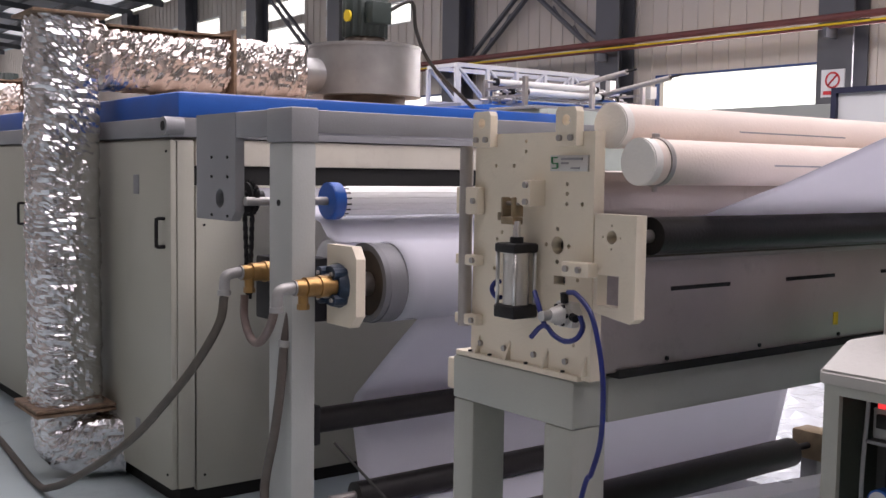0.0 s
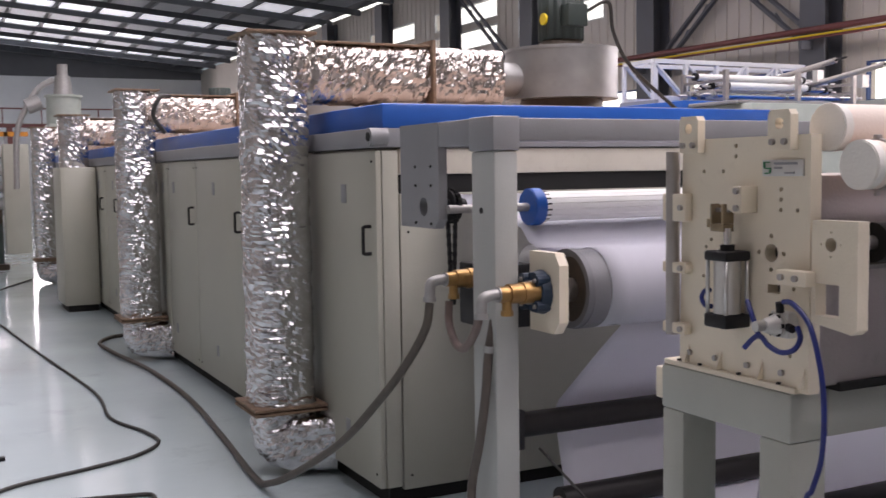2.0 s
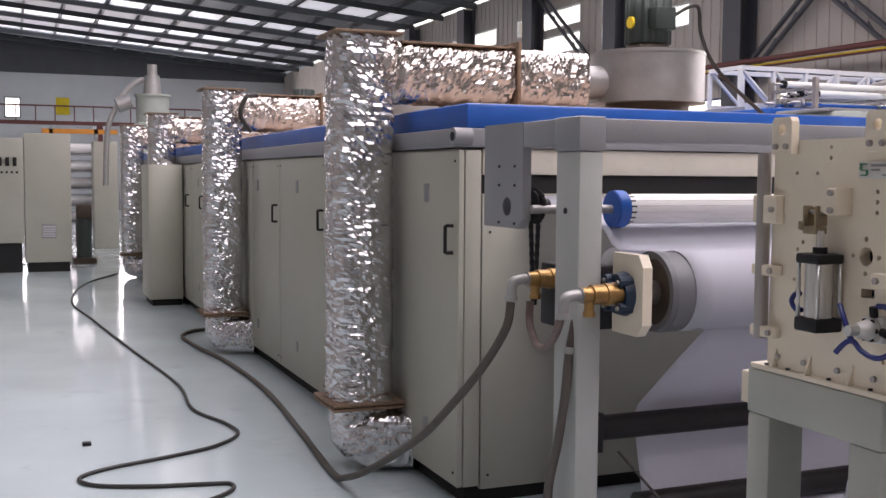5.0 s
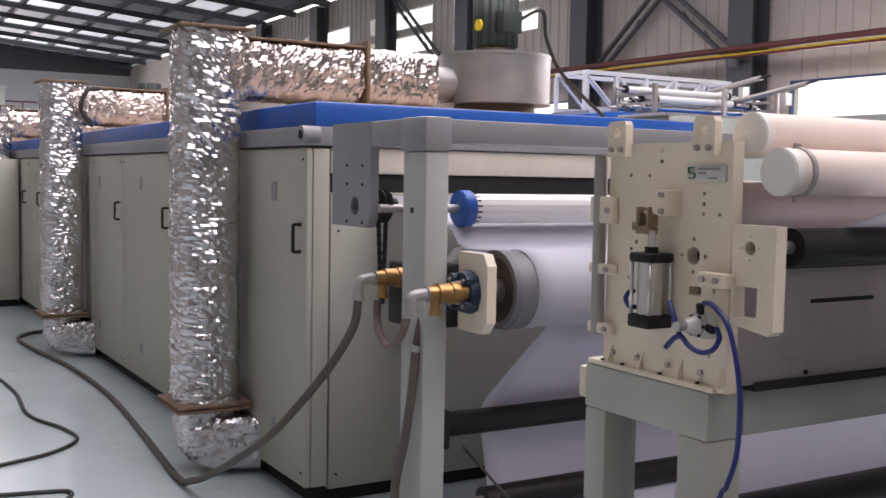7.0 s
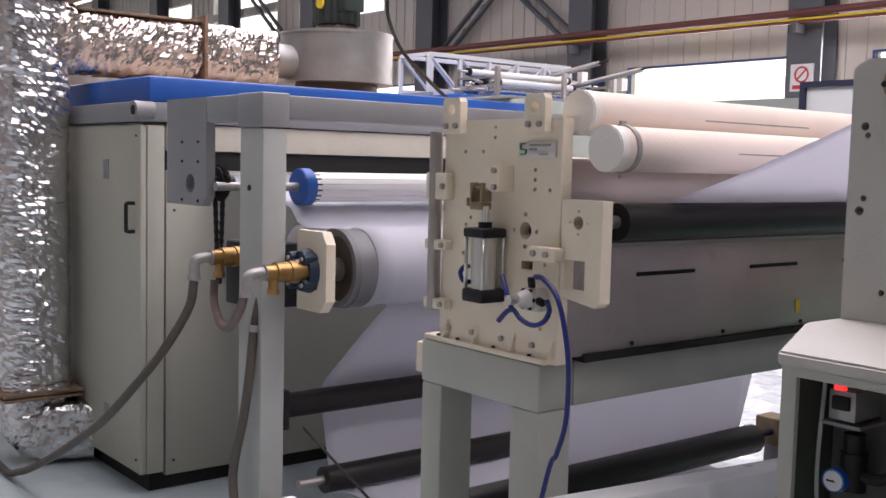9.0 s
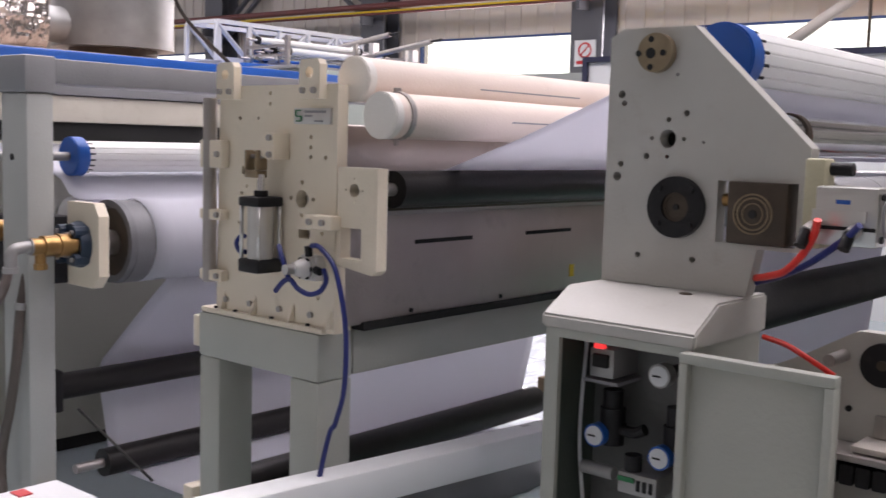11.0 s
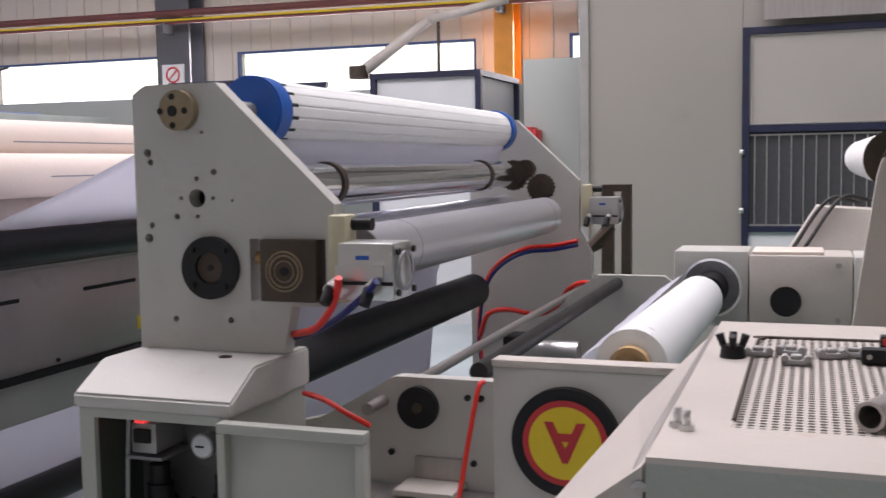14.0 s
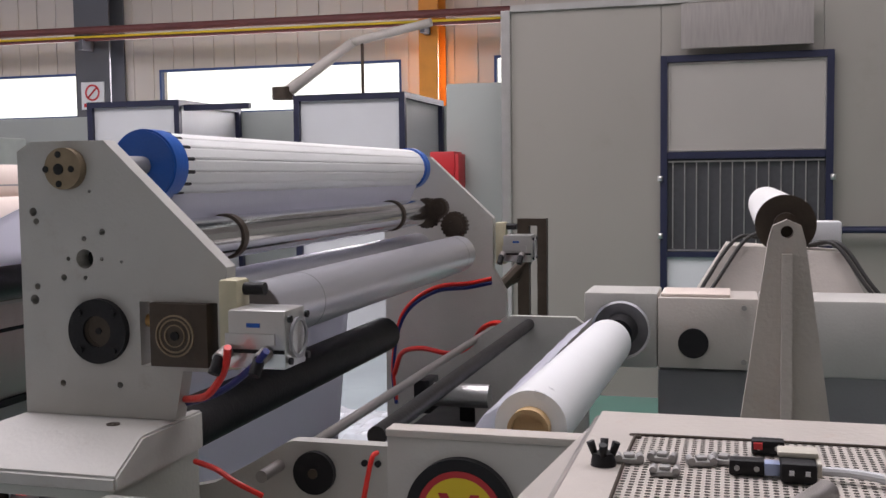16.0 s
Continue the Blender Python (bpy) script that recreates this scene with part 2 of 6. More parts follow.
def solo(name, bm, material, label, category, group="", kind="", smooth=True):
    return tagged(new(name, mesh_of(name, bm, material, smooth)), label, category, group, kind)


def drill(bm, holes):
    """The solid in bm with round holes (x, z, r) along y and square ones (x0, x1, z0, z1) cut through."""
    me = bpy.data.meshes.new("solid")
    bm.to_mesh(me)
    bm.free()
    c = bm_new()
    for h in holes:
        if len(h) == 3:
            rod(c, (h[0], -1, h[1]), (h[0], 9, h[1]), h[2], 20)
        else:
            box(c, h[0], h[1], -1, 9, h[2], h[3])
    cm = bpy.data.meshes.new("cutter")
    c.to_mesh(cm)
    c.free()
    a, b = new("solid", me), new("cutter", cm)
    mod = a.modifiers.new("cut", 'BOOLEAN')
    mod.object, mod.operation, mod.solver = b, 'DIFFERENCE', 'EXACT'
    bpy.context.view_layer.update()
    got = bpy.data.meshes.new_from_object(a.evaluated_get(bpy.context.evaluated_depsgraph_get()))
    out = bm_new()
    out.from_mesh(got)
    bpy.data.objects.remove(a)
    bpy.data.objects.remove(b)
    for x in (me, cm, got):
        bpy.data.meshes.remove(x)
    return out


def bolt_mesh(name, r, h, material, flip=1):
    b = bm_new()
    rod(b, (0, 0, 0), (0, -h * flip, 0), r, 12)
    rod(b, (0, -h * flip, 0), (0, -h * flip * 1.04, 0), r * 0.5, 6)
    return mesh_of(name, b, material, True)


BOLT = bolt_mesh("bolt", 0.008, 0.008, STEEL)
DARKB = bolt_mesh("bolt", 0.006, 0.005, BLACK)

# ---- hall: floor, walls, roof ----
solo("floor", box(bm_new(), -52, 14, -9, 13.35, -0.2, 0.0), FLOORM, "glossy grey-blue epoxy factory floor", "floor", kind="structure", smooth=False)
solo("floor_marking", box(bm_new(), -0.9, 14, 2.9, 8.7, 0.0, 0.004), GREENF, "green painted floor zone beside the winder", "floor", kind="structure", smooth=False)
solo("wall_south", box(bm_new(), -52, 14, -9.25, -9, 0, 9), WALL, "plain beige sheet wall", "wall", kind="structure", smooth=False)
solo("wall_east", box(bm_new(), 14, 14.25, -9.25, 13.6, 0, 9), WALL, "plain beige sheet wall", "wall", kind="structure", smooth=False)

# north wall with window openings
WINS = [(-19.2, -15.8, 2.58, 3.19), (-14.8, -11.9, 2.58, 3.19), (-10.6, -7.6, 2.58, 3.19), (-6.4, -2.98, 2.58, 3.19), (-1.78, 1.6, 2.58, 3.19),
        (-30.0, -26.7, 5.4, 5.9), (-25.4, -21.9, 5.4, 5.9), (-20.9, -17.4, 5.4, 5.9), (-16.4, -13, 5.4, 5.9),
        (-30.0, -26.7, 4.75, 5.24), (-25.4, -21.9, 4.75, 5.24), (-20.9, -17.4, 4.75, 5.24)]
wb = bm_new()
xs = sorted({-52.0, 14.0, *[w[0] for w in WINS], *[w[1] for w in WINS]})
zs = sorted({0.0, 6.75, *[w[2] for w in WINS], *[w[3] for w in WINS]})
for xa, xb in zip(xs, xs[1:]):
    for za, zb in zip(zs, zs[1:]):
        if any(w[0] <= xa and xb <= w[1] and w[2] <= za and zb <= w[3] for w in WINS):
            continue
        box(wb, xa, xb, 13.35, 13.55, za, zb)
# standing ribs of the sheet
x = -51.8
while x < 13.8:
    z0, z1 = 0.0, 6.7
    spans = [(0.0, 6.7)]
    for w in WINS:
        if w[0] - 0.03 <= x <= w[1] + 0.03:
            spans = [q for s in spans for q in ((s[0], min(s[1], w[2])), (max(s[0], w[3]), s[1])) if q[1] - q[0] > 0.02]
    for s in spans:
        box(wb, x - 0.018, x + 0.018, 13.332, 13.352, s[0], s[1])
    x += 0.30
north = solo("wall_north", wb, WALL, "beige ribbed metal sheet wall with ribbon windows", "wall", kind="structure", smooth=False)
for i, (xa, xb, za, zb) in enumerate(WINS):
    w = thing("window_%d" % (i + 1), "bright ribbon window with a thin blue frame" if zb < 4 else "bright high ribbon window with a pale frame", "window", "ribbon windows", "structure")
    f = bm_new()
    for q in ((xa, xb, za, za + 0.03), (xa, xb, zb - 0.03, zb), (xa, xa + 0.03, za + 0.03, zb - 0.03), (xb - 0.03, xb, za + 0.03, zb - 0.03)):
        box(f, q[0], q[1], 13.34, 13.42, q[2], q[3])
    part("window_frame", f, NAVYB if zb < 4 else PALEP, w, smooth=False)
    g = part("pane", box(bm_new(), xa + 0.03, xb - 0.03, 13.38, 13.39, za + 0.03, zb - 0.03), GLASS, w, smooth=False)
    g.visible_shadow = False
solo("backdrop", box(bm_new(), -56, 18, 16, 16.05, 0.5, 9), DAY, "bright hazy daylight outside the windows", "backdrop", kind="structure", smooth=False)

# west end wall: pale below, dark band above
wb = bm_new()
box(wb, -52.2, -52, -9, 13.35, 0, 6.3)
west = solo("wall_west", wb, PALEP, "pale far end wall", "wall", kind="structure", smooth=False)
solo("wall_west_upper", box(bm_new(), -52.2, -52, -9, 13.35, 6.3, 9), COLM, "dark blue-grey upper end wall", "wall", kind="structure", smooth=False)
for yy in (-0.95, 0.5):
    w = thing("window_west", "small bright window in the far wall", "window", "far windows", "structure")
    part("window_frame", box(bm_new(), -52.0, -51.95, yy - 0.35, yy + 0.35, 4.2, 5.15), COLM, w, smooth=False)
    part("pane", box(bm_new(), -51.95, -51.93, yy - 0.3, yy + 0.3, 4.25, 5.1), DAY, w, smooth=False)
solo("wall_poster", box(bm_new(), -52.0, -51.96, 2.4, 3.0, 4.4, 5.2), YELLOW, "yellow notice panel on the far wall", "sign", smooth=False)
sm = bm_new()
box(sm, -30, -29.8, -6, 7, 2.95, 3.05)
for k in range(27):
    box(sm, -29.98, -29.94, -6 + k * 0.5, -5.97 + k * 0.5, 3.05, 3.45)
box(sm, -29.98, -29.94, -6, 7, 3.45, 3.49)
for yy in (-5.8, -1.5, 2.6, 6.8):
    box(sm, -30, -29.85, yy, yy + 0.15, 0, 2.95)
solo("mezzanine_rail", sm, PIPER, "rust-red steel gantry with a rail across the hall", "gantry", smooth=False)


def roof_z(y):
    return 6.65 + (13.35 - y) * 0.085


def slab(bm, x0, x1, y0, y1, lo, hi):
    vs = [bm.verts.new((x, y, roof_z(y) + d)) for d in (lo, hi) for x, y in ((x0, y0), (x1, y0), (x1, y1), (x0, y1))]
    for f in ((0, 1, 2, 3), (7, 6, 5, 4), (0, 4, 5, 1), (1, 5, 6, 2), (2, 6, 7, 3), (3, 7, 4, 0)):
        bm.faces.new([vs[i] for i in f])


rb = bm_new()
slab(rb, -52, 14, -9.2, 13.5, 0.30, 0.42)
solo("ceiling", rb, ROOFM, "pale foil-faced insulated roof", "ceiling", kind="structure", smooth=False)
rb = bm_new()
for k in range(26):
    xx = -51.5 + k * 2.6
    slab(rb, xx - 0.07, xx + 0.07, -9, 13.3, -0.06, 0.12)
for k in range(17):
    yy = -8.6 + k * 1.36
    slab(rb, -52, 14, yy - 0.05, yy + 0.05, 0.12, 0.30)
solo("roof_steelwork", rb, RAFT, "dark steel rafters and purlins under the roof", "roof beams", kind="structure", smooth=False)
for k in range(12):
    sl_ = bm_new()
    xx = -49.6 + k * 5.2
    slab(sl_, xx, xx + 1.7, -8.5, 12.8, 0.285, 0.298)
    solo("roof_skylight", sl_, SKYP, "translucent daylight strip in the roof", "skylight", "roof skylights", "structure", smooth=False)
for (xx, yy) in ((-22, -2.5), (-30, 1.5), (-15, 3.0)):
    l = thing("strip_light", "lit white fluorescent strip light under the roof", "lamp", "strip lights")
    part("housing", box(bm_new(), xx - 0.1, xx + 0.1, yy - 1.2, yy + 1.2, roof_z(yy) - 0.36, roof_z(yy) - 0.25), PALEP, l)
    part("tube", rod(bm_new(), (xx, yy - 1.15, roof_z(yy) - 0.40), (xx, yy + 1.15, roof_z(yy) - 0.40), 0.04, 12), TUBEL, l)

# columns, pipes and bracing along the north wall
for i, (xx, m) in enumerate(((-33, COLM), (-28.4, COLM), (-24, COLM), (-19.9, COLM), (-15.5, COLM), (-11.3, COLM), (-7.15, COLM), (-2.5, ORANGE), (2.1, COLM))):
    c = bm_new()
    wd = 0.12 if m is ORANGE else 0.26
    box(c, xx - wd, xx + wd, 12.93, 12.96, 0, 6.6)
    box(c, xx - wd, xx + wd, 13.28, 13.31, 0, 6.6)
    box(c, xx - 0.012, xx + 0.012, 12.96, 13.28, 0, 6.6)
    solo("wall_column", c, m, "orange steel column" if m is ORANGE else "dark grey steel wall column", "column", "wall columns", smooth=False)
for i, (zz, m, r, lab) in enumerate(((3.72, PIPER, 0.05, "red-brown pipe along the wall"), (3.635, YELLOW, 0.016, "thin yellow pipe along the wall"), (3.60, PIPER, 0.02, "thin red pipe along the wall"))):
    solo("wall_pipe", rod(bm_new(), (-30, 12.75, zz + 0.1), (4, 12.75, zz - 0.12), r, 12), m, lab, "pipe")
for xx in (-28.4, -24, -19.9, -15.5, -11.3, -7.15, -2.5):
    solo("pipe_bracket", box(bm_new(), xx - 0.03, xx + 0.03, 12.68, 12.95, 3.42, 3.55), COLM, "steel bracket under the wall pipes", "bracket", "pipe brackets", smooth=False)
for x0, x1 in ((-15.5, -11.3), (-11.3, -15.5), (-19.9, -24)):
    b = bm_new()
    rod(b, (x0, 13.15, 3.3), (x1, 13.15, 6.4), 0.05, 6)
    rod(b, (x0, 13.15, 3.55), (x1, 13.15, 6.65), 0.05, 6)
    for k in range(8):
        t = (k + 0.5) / 8
        rod(b, (x0 + (x1 - x0) * t, 13.15, 3.3 + 3.1 * t), (x0 + (x1 - x0) * (t + 0.05), 13.15, 3.55 + 3.1 * t), 0.02, 6)
    solo("wall_brace", b, COLM, "dark steel lattice brace between columns", "brace", "wall braces", smooth=False)
sg = thing("no_smoking_sign", "white sign with a red barred circle on the column", "sign")
part("board", box(bm_new(), -7.32, -6.98, 12.91, 12.93, 2.66, 3.02), PALEP, sg, smooth=False)
part("circle", ring(bm_new(), (-7.15, 12.91, 2.88), (0, -1, 0), 0.085, 0.11, 0.004), REDP, sg, "red prohibition ring")
part("bar", rod(bm_new(), (-7.22, 12.906, 2.81), (-7.08, 12.906, 2.95), 0.012, 6), REDP, sg)
part("caption_bar", box(bm_new(), -7.28, -7.02, 12.904, 12.91, 2.69, 2.74), REDP, sg, smooth=False)

# enclosures and booths behind the winder
solo("long_enclosure", box(bm_new(), -16, -1.3, 12.0, 12.6, 0, 2.5, 0.01), GREENP, "long pale green panel enclosure by the wall", "enclosure")
for (xa, xb) in ((-5.61, -4.51), (-3.22, -2.04)):
    bt = thing("framed_booth", "pale panel booth with dark navy frame", "booth", "framed booths")
    part("panel", box(bm_new(), xa + 0.05, xb - 0.05, 10.55, 11.9, 0.0, 2.49), PALEP, bt, smooth=False)
    f = bm_new()
    for xx in (xa, xb - 0.06):
        for yy in (10.5, 11.88):
            box(f, xx, xx + 0.06, yy, yy + 0.06, 0, 2.55)
    for yy in (10.5, 11.88):
        box(f, xa + 0.06, xb - 0.06, yy, yy + 0.06, 2.49, 2.55)
    for xx in (xa, xb - 0.06):
        box(f, xx, xx + 0.06, 10.56, 11.88, 2.49, 2.55)
    part("frame", f, NAVY, bt, smooth=False)
solo("linking_frame", box(bm_new(), -4.51, -3.76, 10.6, 10.66, 2.44, 2.5), NAVY, "navy frame tube linking the booths", "frame", smooth=False)
a = thing("boom_arm", "beige jointed boom arm over the booths", "boom arm")
part("upper_arm", rod(bm_new(), (-3.55, 11.0, 2.6), (-2.75, 11.0, 3.12), 0.07, 10, 0.05), TOPW, a)
part("fore_arm", rod(bm_new(), (-2.75, 11.0, 3.12), (-1.9, 11.0, 3.28), 0.045, 10), TOPW, a)
part("base", rod(bm_new(), (-3.55, 11.0, 2.55), (-3.55, 11.0, 2.68), 0.12, 14), BROWN, a)
part("strut", rod(bm_new(), (-2.65, 11.0, 2.55), (-2.65, 11.0, 3.1), 0.018, 8), BROWN, a)
solo("tall_green_cabinet", box(bm_new(), -1.26, -0.70, 9.2, 10.0, 0, 2.49, 0.012), GREENP, "tall pale green cabinet beside the partition", "cabinet")
rx = thing("fire_box", "small red metal fire box on the cabinet side", "fire box")
part("case", box(bm_new(), -1.32, -1.10, 8.98, 9.203, 1.52, 1.9, 0.01), REDP, rx)
part("lid", box(bm_new(), -1.34, -1.13, 8.96, 9.203, 1.72, 1.92, 0.01), REDP, rx)
part("notice", box(bm_new(), -1.15, -1.105, 8.974, 8.98, 1.54, 1.68), PALEP, rx, smooth=False)

# partition wall with filter door
pw = bm_new()
for k in range(6):
    box(pw, -0.60 + k * 1.15, -0.60 + (k + 1) * 1.15 - 0.004, 8.72, 8.82, 0, 2.98, 0.003)
box(pw, -0.60, 6.2, 8.73, 8.81, 0, 2.97)
part_wall = solo("wall_partition", pw, PANEL, "off-white sandwich panel partition wall", "wall", kind="structure", smooth=False)
solo("trim", box(bm_new(), -0.675, -0.60, 8.69, 8.85, 0, 2.99, 0.004), ALU, "aluminium edge trim of the partition", "trim", kind="structure", smooth=False)
solo("trim_top", box(bm_new(), -0.60, 6.2, 8.70, 8.84, 2.98, 3.03), ALU, "aluminium top trim of the partition", "trim", kind="structure", smooth=False)
solo("hanging_sheet", box(bm_new(), 0.70, 1.62, 8.60, 8.64, 2.63, 2.96), STEEL, "wrinkled grey plastic sheet over the filter door", "sheet")
fd = thing("filter_door", "navy framed intake door with pale panel and dark filter", "door")
fd.matrix_basis = Matrix.Translation((0.018, 0.0, 0.0))
f = bm_new()
for q in ((0.53, 0.58, 0.0, 2.59), (1.70, 1.75, 0.0, 2.59)):
    box(f, q[0], q[1], 8.655, 8.72, q[2], q[3])
for q in ((2.54, 2.59), (1.825, 1.875), (1.09, 1.13)):
    box(f, 0.58, 1.70, 8.66, 8.72, q[0], q[1])
part("frame", f, NAVY, fd, smooth=False)
part("upper_panel", box(bm_new(), 0.58, 1.70, 8.685, 8.72, 1.875, 2.54), mat("door_panel", (0.36, 0.335, 0.305), 0.5, var=0.05, scale=2), fd, "pale panel", smooth=False)
part("filter", box(bm_new(), 0.58, 1.70, 8.70, 8.72, 1.13, 1.825), FILTER, fd, "dark grey pleated filter", smooth=False)
part("lower_panel", box(bm_new(), 0.58, 1.70, 8.685, 8.72, 0.0, 1.09), PALEP, fd, smooth=False)
bar = mesh_of("grille_bar", box(bm_new(), -0.004, 0.004, -0.01, 0.0, 0, 0.655), ALU)
for k in range(13):
    piece("grille_bar", bar, fd, (0.62 + k * 0.086, 8.70, 1.15))
for zz in (1.14, 1.805):
    part("grille_edge", box(bm_new(), 0.585, 1.695, 8.688, 8.70, zz - 0.006, zz + 0.006), ALU, fd, smooth=False)
hg = mesh_of("hinge", rod(bm_new(), (0, 0, -0.02), (0, 0, 0.02), 0.02, 10), ALU, True)
for xx in (0.53, 1.75):
    for zz in (1.25, 1.68):
        piece("hinge", hg, fd, (xx, 8.65, zz))
for q in ((0.60, 1.69, 2.525, 2.535), (0.60, 1.69, 1.88, 1.89)):
    part("panel_edge", box(bm_new(), q[0], q[1], 8.678, 8.685, q[2], q[3]), ALU, fd, "bright aluminium edge strip", smooth=False)
for q in ((0.59, 0.60), (1.69, 1.70)):
    part("panel_edge", box(bm_new(), q[0], q[1], 8.678, 8.685, 1.88, 2.535), ALU, fd, "bright aluminium edge strip", smooth=False)
solo("wall_rail", rod(bm_new(), (1.8, 8.62, 1.30), (6.0, 8.62, 1.30), 0.025, 8), NAVY, "navy horizontal rail on the partition", "rail")

# ---- ovens ----


def oven(x0, x1, y0=2.3, y1=4.95):
    """An oven section from x0 (far) to x1 (near)."""
    o = thing("drying_oven", "cream panelled drying oven with blue roof edge", "oven", "oven sections")
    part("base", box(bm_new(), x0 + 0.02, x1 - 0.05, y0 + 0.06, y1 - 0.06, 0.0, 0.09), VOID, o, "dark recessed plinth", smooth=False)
    part("core", box(bm_new(), x0 + 0.01, x1 - 0.06, y0 + 0.03, y1 - 0.03, 0.09, 1.73), OVEN, o, smooth=False)
    part("grey_band", box(bm_new(), x0, x1, y0 - 0.01, y1, 1.735, 1.825, 0.005), GREY, o, "grey frame band")
    r = bm_new()
    box(r, x0 + 0.02, x1 - 0.03, y0 + 0.05, y1 - 0.03, 1.826, 1.945, 0.012)
    part("roof", r, BLUE, o, "glossy blue roof edge")
    # Sheet above eye level, added to give the foil warm reflections.
    part("roof_sheet", box(bm_new(), x0 + 0.06, x1 - 0.08, y0 + 0.10, y1 - 0.08, 1.946, 1.951), ROOFT, o, "unseen beige roof sheet added for warm reflections", smooth=False)
    return o


def oven_door(o, xa, xb, handle_at=None, vent=None, y=2.3):
    d = part("door", box(bm_new(), xa + 0.006, xb - 0.006, y, y + 0.03, 0.095, 1.72, 0.006), OVEN, o)
    if handle_at is not None:
        h = bm_new()
        xx = handle_at
        sweep(h, [(xx, y + 0.002, 1.36), (xx, y - 0.035, 1.36), (xx, y - 0.04, 1.35), (xx, y - 0.04, 1.24), (xx, y - 0.035, 1.23), (xx, y + 0.002, 1.23)], 0.009, 8, 5)
        part("handle", h, BLACK, d, "black bow handle")
    if vent is not None:
        b = bm_new()
        box(b, vent - 0.035, vent + 0.035, y - 0.004, y, 1.465, 1.56, 0.002)
        part("latch", b, GREY, d, "small grey latch plate")
        b = bm_new()
        box(b, vent - 0.03, vent + 0.03, y - 0.004, y, 0.28, 0.36, 0.002)
        part("latch", b, GREY, d)
    for xx in (xa + 0.05, xb - 0.05):
        for zz in (0.16, 1.67):
            piece("bolt", DARKB, d, (xx, y, zz))


ov1 = oven(-10.2, -3.66)
for xa, xb, h, v in ((-4.72, -3.66, -3.735, -4.08), (-5.92, -4.72, None, None), (-7.244, -5.92, -5.996, -6.70), (-8.246, -7.244, -7.329, -8.03), (-9.25, -8.246, None, -8.45), (-10.2, -9.25, None, None)):
    oven_door(ov1, xa, xb, h, v)
part("corner_tube", rod(bm_new(), (-3.675, 2.27, 1.785), (-3.675, 2.36, 1.785), 0.042, 20), GREY, ov1)
# Black disc on the tube's end paints the dark of its opening.
part("tube_bore_shade", rod(bm_new(), (-3.675, 2.266, 1.785), (-3.675, 2.27, 1.785), 0.022, 16), VOID, ov1)
# end face with the web slot
part("corner_panel", box(bm_new(), -3.70, -3.662, 2.332, 2.415, 0.095, 1.72, 0.004), OVEN, ov1)
e = bm_new()
box(e, -3.72, -3.68, 2.43, 4.92, 0.07, 1.515, 0.005)
part("end_panel", e, OVEN, ov1)
part("upper_panel", box(bm_new(), -3.715, -3.68, 2.43, 4.92, 1.607, 1.73, 0.004), CREAM, ov1)
# Black plate before the solid core, in place of the slot's unlit depth.
part("slot", box(bm_new(), -3.719, -3.70, 2.43, 4.9, 1.515, 1.605), VOID, ov1, "black plate painting the dark of the web slot", smooth=False)
for yy, zz in ((2.47, 1.33), (2.47, 0.14), (3.4, 0.14)):
    p = piece("bolt", DARKB, ov1, (-3.68, yy, zz), Matrix.Rotation(radians(90), 4, 'Z'))
ov2 = oven(-17.5, -10.6)
for k in range(7):
    xb = -10.6 - k * 0.98
    oven_door(ov2, xb - 0.98, xb, xb - 0.2, xb - 0.5)
solo("roof_box", box(bm_new(), -7.9, -5.6, 4.1, 4.8, 1.95, 2.08, 0.01), GREY, "low grey duct box on the oven roof", "duct box")

# ---- foil wrapped ducts and fans ----


def crumple(p, v, along=(5, 5, 17)):
    """Rounded square section with wrinkles that run round the wrap."""
    sq = (abs(v.x) ** 6 + abs(v.y) ** 6 + abs(v.z) ** 6) ** (-1 / 6) - 1
    q = p + v * 0.16
    n3 = 2.6 * noise.noise(q * 4)
    w = Vector((q.x * along[0] + n3, q.y * along[1] + n3, q.z * along[2] + n3))
    fold = abs(noise.noise(w)) + 0.5 * abs(noise.noise(w * 2.3)) - 0.3
    return 0.72 * sq + 0.04 * noise.noise(q * 6.0) + 0.085 * fold + 0.07 * (abs(noise.noise(q * 15.0)) - 0.2) + 0.05 * (abs(noise.noise(q * 33.0 + Vector((3, 1, 7)))) - 0.2)


def crumple_run(p, v):
    return crumple(p, v, (6, 19, 6))


